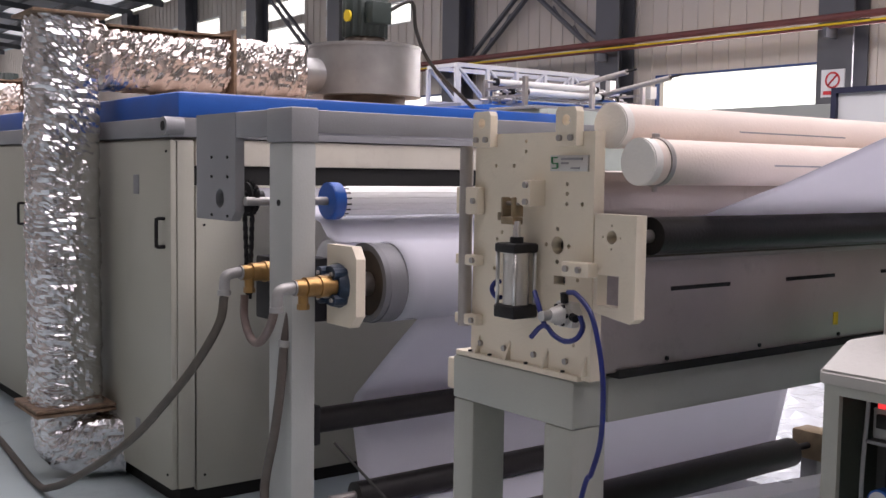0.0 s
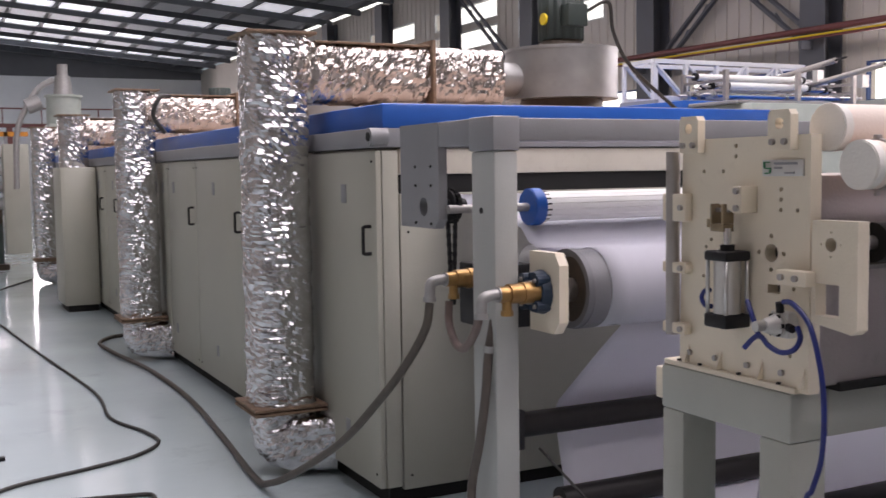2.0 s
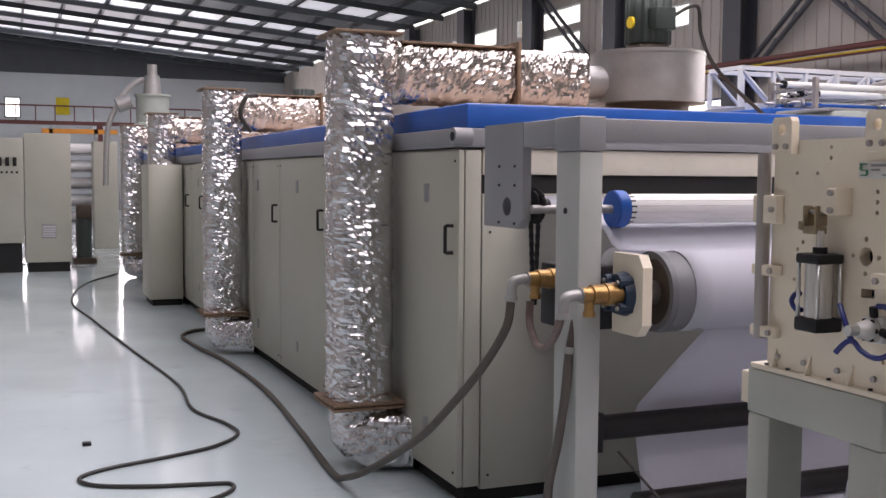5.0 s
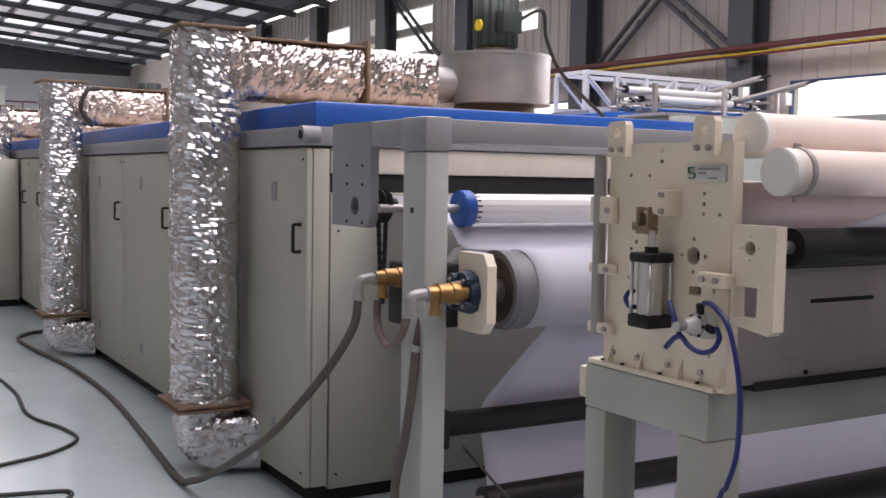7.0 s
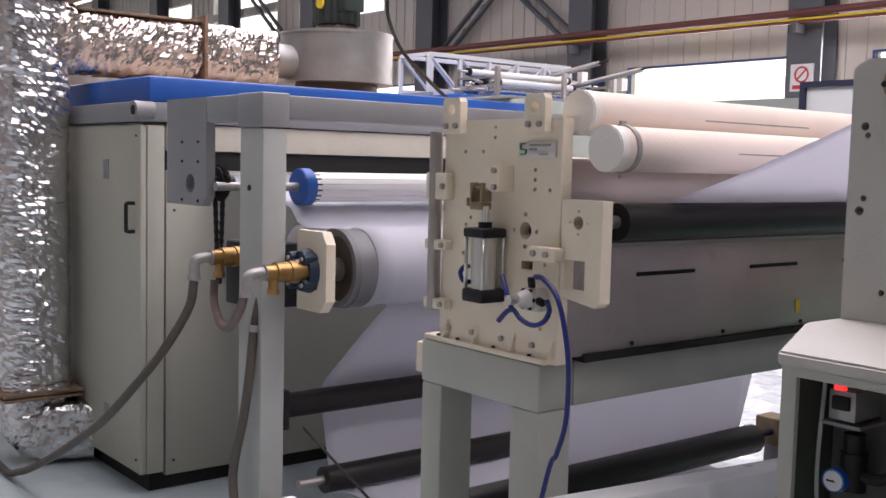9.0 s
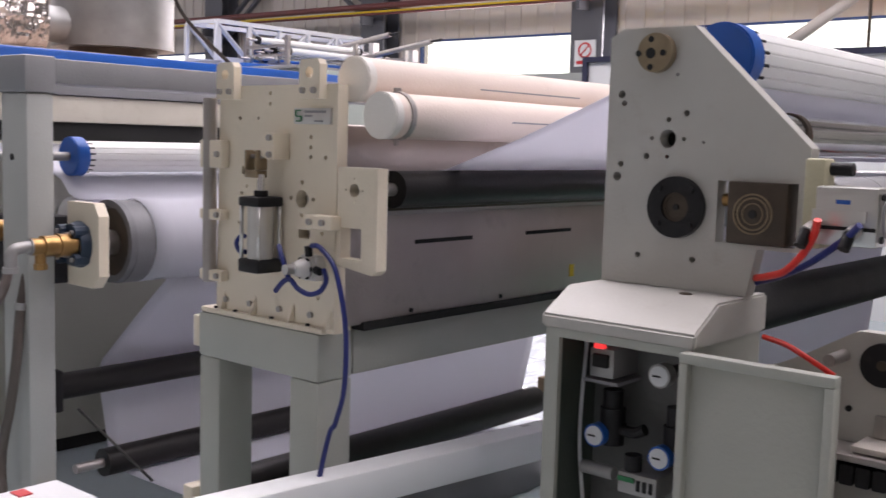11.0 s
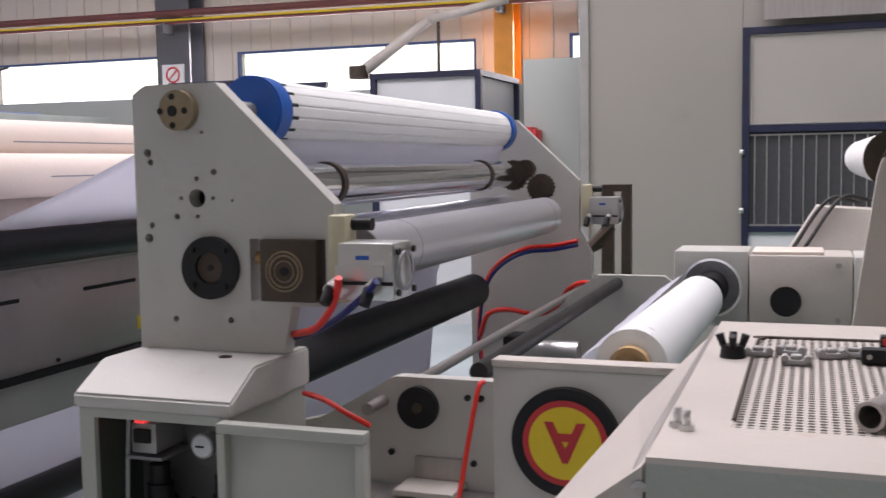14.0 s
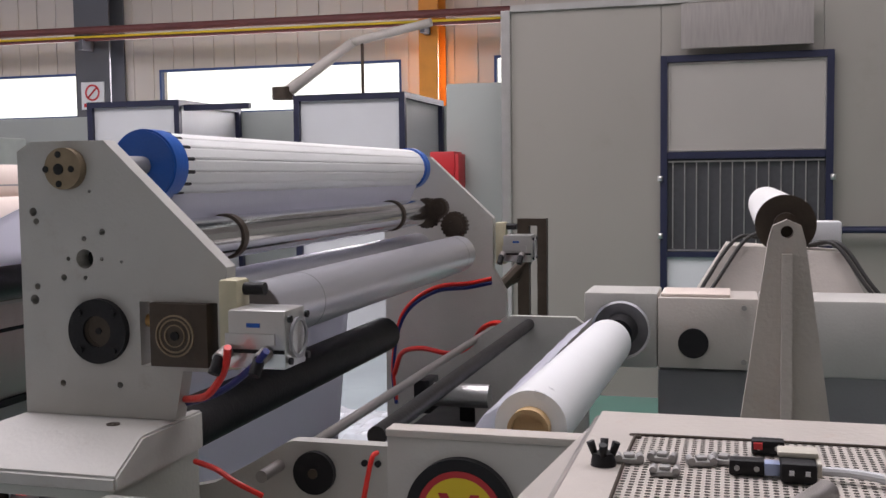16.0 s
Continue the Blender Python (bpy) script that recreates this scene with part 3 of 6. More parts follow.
def duct(cx, near):
    d = thing("foil_duct", "silver foil wrapped duct climbing from the floor over the oven", "duct", "foil ducts")
    cy, r = 2.092, 0.166
    seg, n = (72, 60) if near else (36, 26)
    part("riser", sweep(bm_new(), [(cx, cy, 0.38), (cx, cy, 0.9), (cx, cy, 1.5), (cx, cy, 2.34)], r, seg, n, crumple), FOIL, d, smooth=False)
    part("elbow", sweep(bm_new(), [(cx, cy, 0.36), (cx, cy, 0.25), (cx + 0.03, cy + 0.04, 0.19), (cx + 0.08, cy + 0.12, 0.17), (cx + 0.13, cy + 0.27, 0.165)], r * 0.92, seg, n // 2, crumple), FOIL, d, smooth=False)
    part("cross_run", sweep(bm_new(), [(cx, cy + 0.06, 2.155), (cx, 2.5, 2.155), (cx, 2.95, 2.155)], r, seg, n // 2, crumple_run), FOILW, d, smooth=False)
    part("end_run", sweep(bm_new(), [(cx, 2.98, 2.155), (cx, 3.2, 2.155), (cx, 3.43, 2.155)], r * 0.97, seg, n // 2, crumple_run), FOILW, d, smooth=False)
    f = bm_new()
    box(f, cx - 0.2, cx + 0.2, cy - 0.2, cy + 0.2, 0.345, 0.36, 0.003)
    box(f, cx - 0.2, cx + 0.2, cy - 0.2, cy + 0.2, 0.368, 0.383, 0.003)
    part("flange", f, RUST, d, "rusty square flange")
    part("joint_flange", box(bm_new(), cx - 0.19, cx + 0.19, 2.955, 2.975, 1.965, 2.345, 0.003), RUST, d, "rusty square flange")
    t = bm_new()
    box(t, cx - 0.19, cx + 0.19, cy - 0.19, cy + 0.19, 2.342, 2.358, 0.004)
    box(t, cx - 0.15, cx + 0.16, cy + 0.19, 2.96, 2.305, 2.318, 0.003)
    part("top_board", t, RUST, d, "warped brown top board")
    # fan
    f = thing("roof_fan", "galvanised drum fan with motor on the oven roof", "fan", "roof fans")
    b = bm_new()
    fy = 3.92
    rod(b, (cx, fy, 2.05), (cx, fy, 2.345), 0.342, 48)
    part("drum", b, GALV, f, "galvanised sheet drum")
    b = bm_new()
    ring(b, (cx, fy, 2.325), (0, 0, 1), 0.20, 0.347, 0.012, 40)
    ring(b, (cx, fy, 2.042), (0, 0, 1), 0.25, 0.347, 0.012, 40)
    part("rim", b, GALV, f)
    part("neck", rod(bm_new(), (cx, fy, 1.94), (cx, fy, 2.05), 0.25, 32), BROWN, f)
    part("inlet_neck", rod(bm_new(), (cx, 3.40, 2.155), (cx, fy - 0.30, 2.155), 0.10, 24), GALV, f)
    part("motor_foot", rod(bm_new(), (cx, fy, 2.33), (cx, fy, 2.40), 0.16, 24, 0.12), BROWN, f)
    b = bm_new()
    rod(b, (cx, fy, 2.40), (cx, fy, 2.72), 0.125, 64)
    for i, v in enumerate([v for v in b.verts]):
        q = round(math.atan2(v.co.y - fy, v.co.x - cx) / (2 * math.pi) * 64)
        if q % 4 < 2:
            v.co.x, v.co.y = cx + (v.co.x - cx) * 1.12, fy + (v.co.y - fy) * 1.12
    part("motor", b, MOTOR, f, "dark green finned motor")
    part("terminal_box", box(bm_new(), cx + 0.10, cx + 0.19, fy - 0.07, fy + 0.07, 2.47, 2.6, 0.008), MOTOR, f)
    part("badge", rod(bm_new(), (cx + 0.03, fy - 0.135, 2.52), (cx + 0.03, fy - 0.15, 2.52), 0.035, 16), YELLOW, f)
    part("cable", sweep(bm_new(), [(cx + 0.15, fy + 0.06, 2.55), (cx + 0.18, fy + 0.22, 2.62), (cx + 0.15, fy + 0.28, 2.45), (cx + 0.1, fy + 0.45, 2.25), (cx + 0.1, fy + 0.85, 1.96)], 0.012, 8, 8), CABLE, f)


for cx in (-4.56, -8.55, -12.6, -16.0):
    duct(cx, cx > -9)
solo("duct_strap", sweep(bm_new(), [(-8.3, 2.35, 2.3), (-8.25, 2.25, 2.27), (-8.25, 2.2, 2.12), (-8.3, 2.3, 1.98)], 0.02, 8, 8), CABLE, "black cable looping over the foil duct", "cable")

# ---- end frame, chill rolls and rollers of the oven outlet ----
fr = thing("outlet_frame", "grey painted steel frame in front of the oven outlet", "frame")
b = bm_new()
prism(b, [(-3.355, 1.38), (-3.02, 1.38), (-2.98, 1.42), (-2.98, 1.72), (-2.98, 1.82), (-3.355, 1.82)], 2.29, 2.33)
part("side_plate", drill(b, [(-3.125, 1.47, 0.04)]), GREY, fr, smooth=False)
# Black disc behind the plate paints the unlit depth of its hole.
part("bore_shade", rod(bm_new(), (-3.125, 2.335, 1.47), (-3.125, 2.345, 1.47), 0.05, 20), VOID, fr)
for xx in (-3.20, -3.05):
    for zz in (1.56, 1.64, 1.40):
        piece("bolt", DARKB, fr, (xx, 2.29, zz))
part("side_beam", box(bm_new(), -2.978, -2.703, 2.29, 2.39, 1.718, 1.82, 0.006), GREY, fr)
part("corner_block", box(bm_new(), -2.702, -2.505, 2.283, 2.400, 1.694, 1.823, 0.008), GREY, fr)
part("cross_beam", box(bm_new(), -2.70, -2.515, 2.402, 4.95, 1.73, 1.816, 0.006), GREY, fr)
for yy in (2.29, 4.78):
    p = part("post", box(bm_new(), -2.696, -2.512, yy, yy + 0.104, 0.012, 1.694, 0.012), POSTG, fr, "pale grey-green square post")
    part("foot_plate", box(bm_new(), -2.78, -2.44, yy - 0.06, yy + 0.17, 0.0, 0.012), POSTG, p)
    part("clip", box(bm_new(), -2.50, -2.42, yy + 0.02, yy + 0.1, 0.20, 0.26, 0.004), BRASS, p)
# No hole is cut: a black disc paints its shade on the post.
part("painted_bore", rod(bm_new(), (-2.612, 2.286, 1.468), (-2.612, 2.292, 1.468), 0.012, 12), VOID, fr)


def roller(name, label, x, z, y0, y1, r, material, shaft=0.0, seg=40, cat="roller", group=""):
    o = thing(name, label, cat, group)
    part("sleeve", rod(bm_new(), (x, y0, z), (x, y1, z), r, seg), material, o)
    if shaft:
        part("shaft", rod(bm_new(), (x, y0 - shaft, z), (x, y1 + shaft, z), r * 0.35, 16), STEEL, o)
    return o


def slat_roller(label, x, z, y0, y1, r, shaft=0.1, disc=0.07):
    """A spreader roller: white slats between two blue end discs."""
    o = thing("slat_roller", label, "roller", "slat rollers")
    part("drum", rod(bm_new(), (x, y0 + 0.05, z), (x, y1 - 0.05, z), r * 0.90, 32), WHITE, o)
    h = math.pi / 16 * 0.94
    n = 16
    me = bm_new()
    w = r * math.sin(h)
    box(me, -w, w, y0 + 0.055, y1 - 0.055, r * 0.88, r * 0.985, 0.004)
    slat = mesh_of("slat", me, WHITE)
    for k in range(n):
        piece("slat", slat, o, (x, 0, z), Matrix.Rotation(2 * math.pi * k / n, 4, 'Y'))
    for ya, yb in ((y0, y0 + 0.055), (y1 - 0.055, y1)):
        d = bm_new()
        rod(d, (x, ya, z), (x, yb, z), disc, 44)
        bmesh.ops.bevel(d, geom=[e for e in d.edges if e.calc_length() < r and len(e.link_faces) == 2 and e.calc_face_angle() > 1], offset=0.004, segments=2, affect='EDGES')
        p = part("end_disc", d, BLUEP, o, "blue plastic end disc")
    pin = mesh_of("slat_pin", rod(bm_new(), (0, y0 + 0.05, r * 0.92), (0, y0 + 0.085, r * 0.92), 0.004, 6), BLACK)
    for k in range(n):
        piece("slat_pin", pin, o, (x, 0, z), Matrix.Rotation(2 * math.pi * (k + 0.5) / n, 4, 'Y') @ Matrix.Translation((0, 0, r * 0.05)))
    part("shaft", rod(bm_new(), (x, y0 - shaft, z), (x, y1 + 0.05, z), 0.018, 16), ALUM, o)
    return o


slat_roller("white slatted spreader roller with blue end discs at the oven outlet", -2.935, 1.463, 2.69, 4.75, 0.064, 0.38, 0.079)
sp = thing("sprocket_drive", "black oily sprocket with hanging drive chain", "sprocket")
b = bm_new()
rod(b, (-3.0, 2.345, 1.475), (-3.0, 2.38, 1.475), 0.064, 24)
for k in range(18):
    a = k * math.pi / 9
    box(b, -3.0 + 0.068 * math.cos(a) - 0.007, -3.0 + 0.068 * math.cos(a) + 0.007, 2.353, 2.372, 1.475 + 0.068 * math.sin(a) - 0.007, 1.475 + 0.068 * math.sin(a) + 0.007)
part("sprocket", b, BLACK, sp, smooth=False)
part("hub", rod(bm_new(), (-3.0, 2.33, 1.475), (-3.0, 2.42, 1.475), 0.03, 18), BLACK, sp)
lk = bm_new()
box(lk, -0.006, 0.006, -0.010, 0.010, -0.011, 0.011, 0.003)
link = mesh_of("chain_link", lk, BLACK)
for k in range(22):
    piece("chain_link", link, sp, (-3.045 + 0.0016 * k, 2.362, 1.46 - k * 0.0185), Matrix.Rotation(radians(90 * (k % 2)), 4, 'Z'))
for k in range(22):
    piece("chain_link", link, sp, (-2.97 - 0.0012 * k, 2.362, 1.46 - k * 0.0185), Matrix.Rotation(radians(90 * (k % 2)), 4, 'Z'))
part("guard_box", box(bm_new(), -3.02, -2.75, 2.40, 2.6, 0.98, 1.24, 0.01), BLACK, sp)

ch = thing("chill_roll", "large grey ended chill roll carrying the white web", "roller", "chill rolls")
part("shell", rod(bm_new(), (-2.43, 2.58, 1.165), (-2.43, 4.70, 1.170), 0.151, 64), mat("dull_roll_grey", (0.17, 0.17, 0.18), 0.45, 0.3), ch)
part("end_cap", ring(bm_new(), (-2.43, 2.555, 1.170), (0, 1, 0), 0.128, 0.151, 0.025, 48), mat("roll_end_grey", (0.15, 0.15, 0.16), 0.5, 0.3), ch)
part("recess", rod(bm_new(), (-2.43, 2.575, 1.165), (-2.43, 2.579, 1.165), 0.125, 40), BROWN, ch, "dark recessed end")
part("journal", rod(bm_new(), (-2.43, 2.38, 1.165), (-2.43, 2.58, 1.165), 0.045, 24), STEEL, ch)
b = bm_new()
prism(b, [(-2.51, 1.015), (-2.345, 1.015), (-2.305, 1.06), (-2.305, 1.27), (-2.335, 1.315), (-2.51, 1.315)], 2.44, 2.48)
part("bearing_plate", b, PLATE, ch, "cream bevelled bearing plate", smooth=False)
b = bm_new()
rod(b, (-2.43, 2.405, 1.165), (-2.43, 2.44, 1.165), 0.074, 32, 0.084)
for k in range(4):
    a = math.pi / 4 + k * math.pi / 2
    rod(b, (-2.43 + 0.068 * math.cos(a), 2.385, 1.165 + 0.068 * math.sin(a)), (-2.43 + 0.068 * math.cos(a), 2.44, 1.165 + 0.068 * math.sin(a)), 0.022, 10)
part("bearing", b, mat("bearing_blue", (0.012, 0.03, 0.06), 0.45, var=0.2, scale=20), ch, "dark blue flange bearing")
for k in range(4):
    a = math.pi / 4 + k * math.pi / 2
    piece("bolt", BOLT, ch, (-2.43 + 0.068 * math.cos(a), 2.385, 1.165 + 0.068 * math.sin(a)))


def rotary_joint(x, z, y0):
    """A brass rotary union whose outer end is at y0, with a grey elbow."""
    o = thing("rotary_joint", "brass rotary union with galvanised elbow", "pipe joint", "rotary joints")
    b = bm_new()
    for ya, yb, r in ((0.06, 0.10, 0.030), (0.10, 0.155, 0.037), (0.155, 0.165, 0.042), (0.165, 0.24, 0.040)):
        rod(b, (x, y0 + ya, z), (x, y0 + yb, z), r, 20)
    part("body", b, BRASS, o)
    b = bm_new()
    sweep(b, [(x, y0 + 0.07, z), (x, y0 + 0.03, z), (x - 0.003, y0 - 0.005, z - 0.015), (x - 0.005, y0 - 0.01, z - 0.07)], 0.021, 14, 6)
    ring(b, (x, y0 + 0.055, z), (0, 1, 0), 0.015, 0.029, 0.014, 18)
    ring(b, (x - 0.005, y0 - 0.01, z - 0.085), (0, 0, 1), 0.012, 0.026, 0.02, 18)
    part("elbow", b, ALUM, o, "galvanised elbow")
    b = bm_new()
    rod(b, (x, y0 + 0.095, z - 0.02), (x, y0 + 0.095, z - 0.062), 0.019, 14)
    ring(b, (x, y0 + 0.095, z - 0.08), (0, 0, 1), 0.01, 0.023, 0.02, 6)
    part("lower_port", b, BRASS, o)
    return o


rotary_joint(-2.408, 1.168, 2.185)
rotary_joint(-2.815, 1.19, 2.175)
roller("chill_roll", "second chill roll behind the post", -2.86, 1.185, 2.66, 4.7, 0.12, SILVER, 0.2, cat="roller", group="chill rolls")
solo("water_hose", sweep(bm_new(), [(-2.820, 2.165, 1.10), (-2.813, 2.140, 0.997), (-2.912, 2.090, 0.833), (-3.079, 2.030, 0.652), (-3.329, 1.970, 0.446), (-3.80, 1.92, 0.20), (-4.15, 1.90, 0.06), (-4.41, 1.895, 0.0185), (-5.357, 1.969, 0.018), (-6.612, 2.046, 0.018), (-7.811, 2.016, 0.019), (-8.779, 1.904, 0.018), (-9.477, 1.866, 0.018), (-9.817, 2.017, 0.018), (-9.891, 2.153, 0.018)], 0.0175, 12, 14), HOSE, "grey-brown rubber water hose sagging to the floor", "hose")
solo("loop_hose", sweep(bm_new(), [(-2.918, 2.300, 1.087), (-2.898, 2.290, 0.998), (-2.779, 2.260, 0.932), (-2.645, 2.230, 0.942), (-2.511, 2.200, 1.019), (-2.435, 2.185, 1.112)], 0.0165, 12, 10), mat("red_brown_hose", (0.16, 0.11, 0.095), 0.5, var=0.2, scale=18), "red-brown hose looping between the two joints", "hose")
h = bm_new()
sweep(h, [(-2.553, 2.310, 1.070), (-2.550, 2.280, 0.933), (-2.544, 2.260, 0.765), (-2.574, 2.250, 0.588), (-2.628, 2.240, 0.380), (-2.55, 2.2, 0.15), (-2.62, 2.1, 0.03), (-2.9, 1.95, 0.0185)], 0.0178, 12, 10)
solo("drain_hose", h, mat("brown_hose", (0.10, 0.08, 0.07), 0.55, var=0.2, scale=18), "brown rubber hose hanging down the post", "hose")
solo("hose_clamp", ring(bm_new(), (-2.550, 2.280, 0.933), (0.1, 0.05, 1), 0.017, 0.024, 0.025, 16), ALUM, "bright hose clamp on the hanging hose", "clamp")

roller("lower_roller", "dark brown guide roller near the floor", -2.76, 0.575, 2.52, 4.7, 0.052, DARKR, 0.06)
roller("floor_roller", "dark guide roller low behind the stand", -2.68, 0.26, 2.68, 4.7, 0.055, DARKR, 0.12)
b = bm_new()
box(b, -2.80, -2.66, 2.465, 2.505, 0.50, 0.66, 0.006)
solo("roller_bracket", b, BLACK, "black bearing bracket on the post", "bracket")
solo("stay_wire", rod(bm_new(), (-2.5, 2.47, 0.55), (-2.25, 2.62, 0.3), 0.006, 6), CABLE, "thin dark stay rod under the roller", "rod")


def web(name, label, prof, y0, y1):
    """A thin sheet of web, its run given by x and z."""
    b = bm_new()
    n = 24
    rows = []
    for x, z in prof:
        rows.append([b.verts.new((x, y0 + (y1 - y0) * k / n, z + 0.0025 * math.sin(k * 1.7) * 0.4)) for k in range(n + 1)])
    for a, c in zip(rows, rows[1:]):
        for k in range(n):
            b.faces.new((a[k], a[k + 1], c[k + 1], c[k]))
    o = solo(name, b, FABRIC, label, "web")
    md = o.modifiers.new("thick", 'SOLIDIFY')
    md.thickness = 0.0015
    return o


def arc(cx, cz, r, a0, a1, n=14):
    return [(cx + r * math.cos(radians(a0 + (a1 - a0) * k / n)), cz + r * math.sin(radians(a0 + (a1 - a0) * k / n))) for k in range(n + 1)]


web("web_outlet", "white nonwoven web running from oven over the chill roll", [(-3.70, 1.507), (-3.0, 1.394), (-2.93, 1.375), (-2.87, 1.318), (-2.80, 1.30)] + arc(-2.43, 1.168, 0.155, 110, -75), 2.655, 4.66)
web("web_lower", "white web dropping to the floor rollers", [(-2.392, 1.020), (-2.55, 0.89), (-2.84, 0.64), (-2.87, 0.59), (-2.87, 0.55), (-2.80, 0.27), (-2.76, 0.215), (-2.70, 0.198), (-2.2, 0.20), (-1.9, 0.36)], 2.78, 4.6)

# ---- calender stand ----
st = thing("roller_stand", "pale green welded stand with four square legs", "stand")
for yy in (2.235, 4.25):
    for xa, xb in ((-1.455, -1.364), (-1.073, -0.965)):
        p = part("leg", box(bm_new(), xa, xb, yy, yy + 0.12, 0.0, 0.946, 0.008), STAND, st)
    part("cross_rail", box(bm_new(), -1.457, -0.965, yy - 0.002, yy + 0.122, 0.946, 1.07, 0.008), STAND, st)
for xa, xb in ((-1.464, -1.364), (-1.073, -0.965)):
    part("long_rail", box(bm_new(), xa, xb, 2.36, 4.25, 0.95, 1.068, 0.006), STAND, st)
part("side_lug", box(bm_new(), -1.498, -1.464, 2.245, 2.30, 0.965, 1.055, 0.004), PLATE, st)
part("lower_lug", box(bm_new(), -1.51, -1.464, 2.22, 2.28, 0.42, 0.56, 0.004), PLATE, st)

ca = thing("calender", "cream drilled side plates holding steel tank and rollers", "machine")
XA, XB, Y0 = -1.386, -0.925, 2.25
b = bm_new()
prism(b, [(XA - 0.012, 1.075), (XB, 1.075), (XB, 1.696), (XA, 1.696)], Y0, Y0 + 0.035)
holes = [(-1.051, 1.408, 0.023), (-1.062, -1.02, 1.308, 1.33), (-1.29, -1.25, 1.462, 1.484)]
for xx, zz in ((-1.178, 1.675), (-1.178, 1.648), (-1.30, 1.61), (-1.225, 1.61), (-1.02, 1.565), (-1.02, 1.54), (-1.02, 1.515), (-0.965, 1.515), (-1.27, 1.43), (-1.29, 1.41), (-1.14, 1.36), (-1.14, 1.34), (-0.985, 1.345), (-0.975, 1.325), (-1.30, 1.33), (-1.29, 1.30), (-0.985, 1.16)):
    holes.append((xx, zz, 0.0055))
for a in range(4):
    holes.append((-1.051 + 0.042 * math.cos(a * math.pi / 2), 1.408 + 0.042 * math.sin(a * math.pi / 2), 0.006))
sp_ = part("side_plate", drill(b, holes), PLATE, ca, "cream plate with drilled holes", smooth=False)
# Black sheet behind the plate, added so its holes look unlit.
part("hole_shade", box(bm_new(), XA + 0.02, XB - 0.02, Y0 + 0.037, Y0 + 0.045, 1.12, 1.66), VOID, ca, smooth=False)
part("far_plate", box(bm_new(), XA, XB, 4.30, 4.335, 1.075, 1.696, 0.004), PLATE, ca)
b = bm_new()
box(b, -1.45, -0.955, 2.236, 2.34, 1.071, 1.086, 0.003)
part("foot_flange", b, PLATE, ca)
gus = bm_new()
v = [gus.verts.new(q) for q in ((-0.004, 0, 0), (-0.004, -0.02, 0), (-0.004, 0, 0.05), (0.004, 0, 0), (0.004, -0.02, 0), (0.004, 0, 0.05))]
for f in ((0, 1, 2), (5, 4, 3), (0, 3, 4, 1), (1, 4, 5, 2), (2, 5, 3, 0)):
    gus.faces.new([v[i] for i in f])
gus = mesh_of("gusset", gus, PLATE)
for xx in (-1.36, -1.23, -1.08, -0.94):
    piece("gusset", gus, ca, (xx, Y0, 1.088))
for xx in (-1.385, -1.30, -1.15, -1.01):
    piece("bolt", DARKB, ca, (xx, 2.238, 1.088), Matrix.Rotation(radians(-90), 4, 'X'))
for xx, zz in ((-1.352, 1.115), (-1.25, 1.115), (-1.13, 1.115), (-1.01, 1.115)):
    piece("bolt", BOLT, ca, (xx, Y0, zz))
for xc in (-1.334, -1.003):
    b = bm_new()
    prism(b, [(xc - 0.037, 1.66), (xc + 0.037, 1.66), (xc + 0.037, 1.745), (xc + 0.03, 1.757), (xc - 0.03, 1.757), (xc - 0.037, 1.745)], 2.225, 2.25)
    e = part("lifting_ear", drill(b, [(xc, 1.724, 0.014)]), PLATE, ca, smooth=False)
    for dx in (-0.02, 0.02):
        piece("bolt", BOLT, e, (xc + dx, 2.225, 1.68))
part("guide_rod", rod(bm_new(), (-1.41, 2.235, 1.16), (-1.41, 2.235, 1.664), 0.019, 20), STEEL, ca, "grey steel guide rod")
for z0, z1 in ((1.475, 1.55), (1.333, 1.362), (1.165, 1.195)):
    k = part("rod_clamp", box(bm_new(), -1.44, -1.345, 2.222, 2.25, z0, z1, 0.004), PLATE, ca)
    piece("bolt", BOLT, k, (-1.36, 2.222, (z0 + z1) / 2))
# pneumatic cylinder
cy = part("cylinder", rod(bm_new(), (-1.152, 2.20, 1.25), (-1.152, 2.20, 1.385), 0.034, 32), ALU, ca, "aluminium cylinder barrel")
part("cap", box(bm_new(), -1.193, -1.111, 2.158, 2.242, 1.385, 1.41, 0.006), BLACK, cy)
part("cap", box(bm_new(), -1.193, -1.111, 2.158, 2.242, 1.215, 1.25, 0.006), BLACK, cy)
for dx in (-0.034, 0.034):
    for dy in (-0.034, 0.034):
        part("tie_rod", rod(bm_new(), (-1.152 + dx, 2.20 + dy, 1.25), (-1.152 + dx, 2.20 + dy, 1.385), 0.005, 8), ALU, cy)
part("piston_rod", rod(bm_new(), (-1.152, 2.20, 1.41), (-1.152, 2.20, 1.467), 0.010, 14), CHROME, cy)
part("rod_nut", rod(bm_new(), (-1.152, 2.20, 1.41), (-1.152, 2.20, 1.425), 0.018, 16), BLACK, cy)
fk = part("clevis", box(bm_new(), -1.201, -1.194, 2.185, 2.222, 1.477, 1.528, 0.002), OLDB, cy, "worn bronze clevis fork")
part("clevis_cheek", box(bm_new(), -1.160, -1.153, 2.185, 2.222, 1.477, 1.528, 0.002), OLDB, fk)
part("clevis_base", box(bm_new(), -1.201, -1.153, 2.185, 2.222, 1.457, 1.476, 0.003), OLDB, fk)
part("clevis_pin", rod(bm_new(), (-1.205, 2.203, 1.512), (-1.149, 2.203, 1.512), 0.006, 10), STEEL, fk)
b = bm_new()
prism(b, [(-1.181, 1.527), (-1.126, 1.505), (-1.126, 1.572), (-1.136, 1.572), (-1.181, 1.539)], 2.198, 2.210)
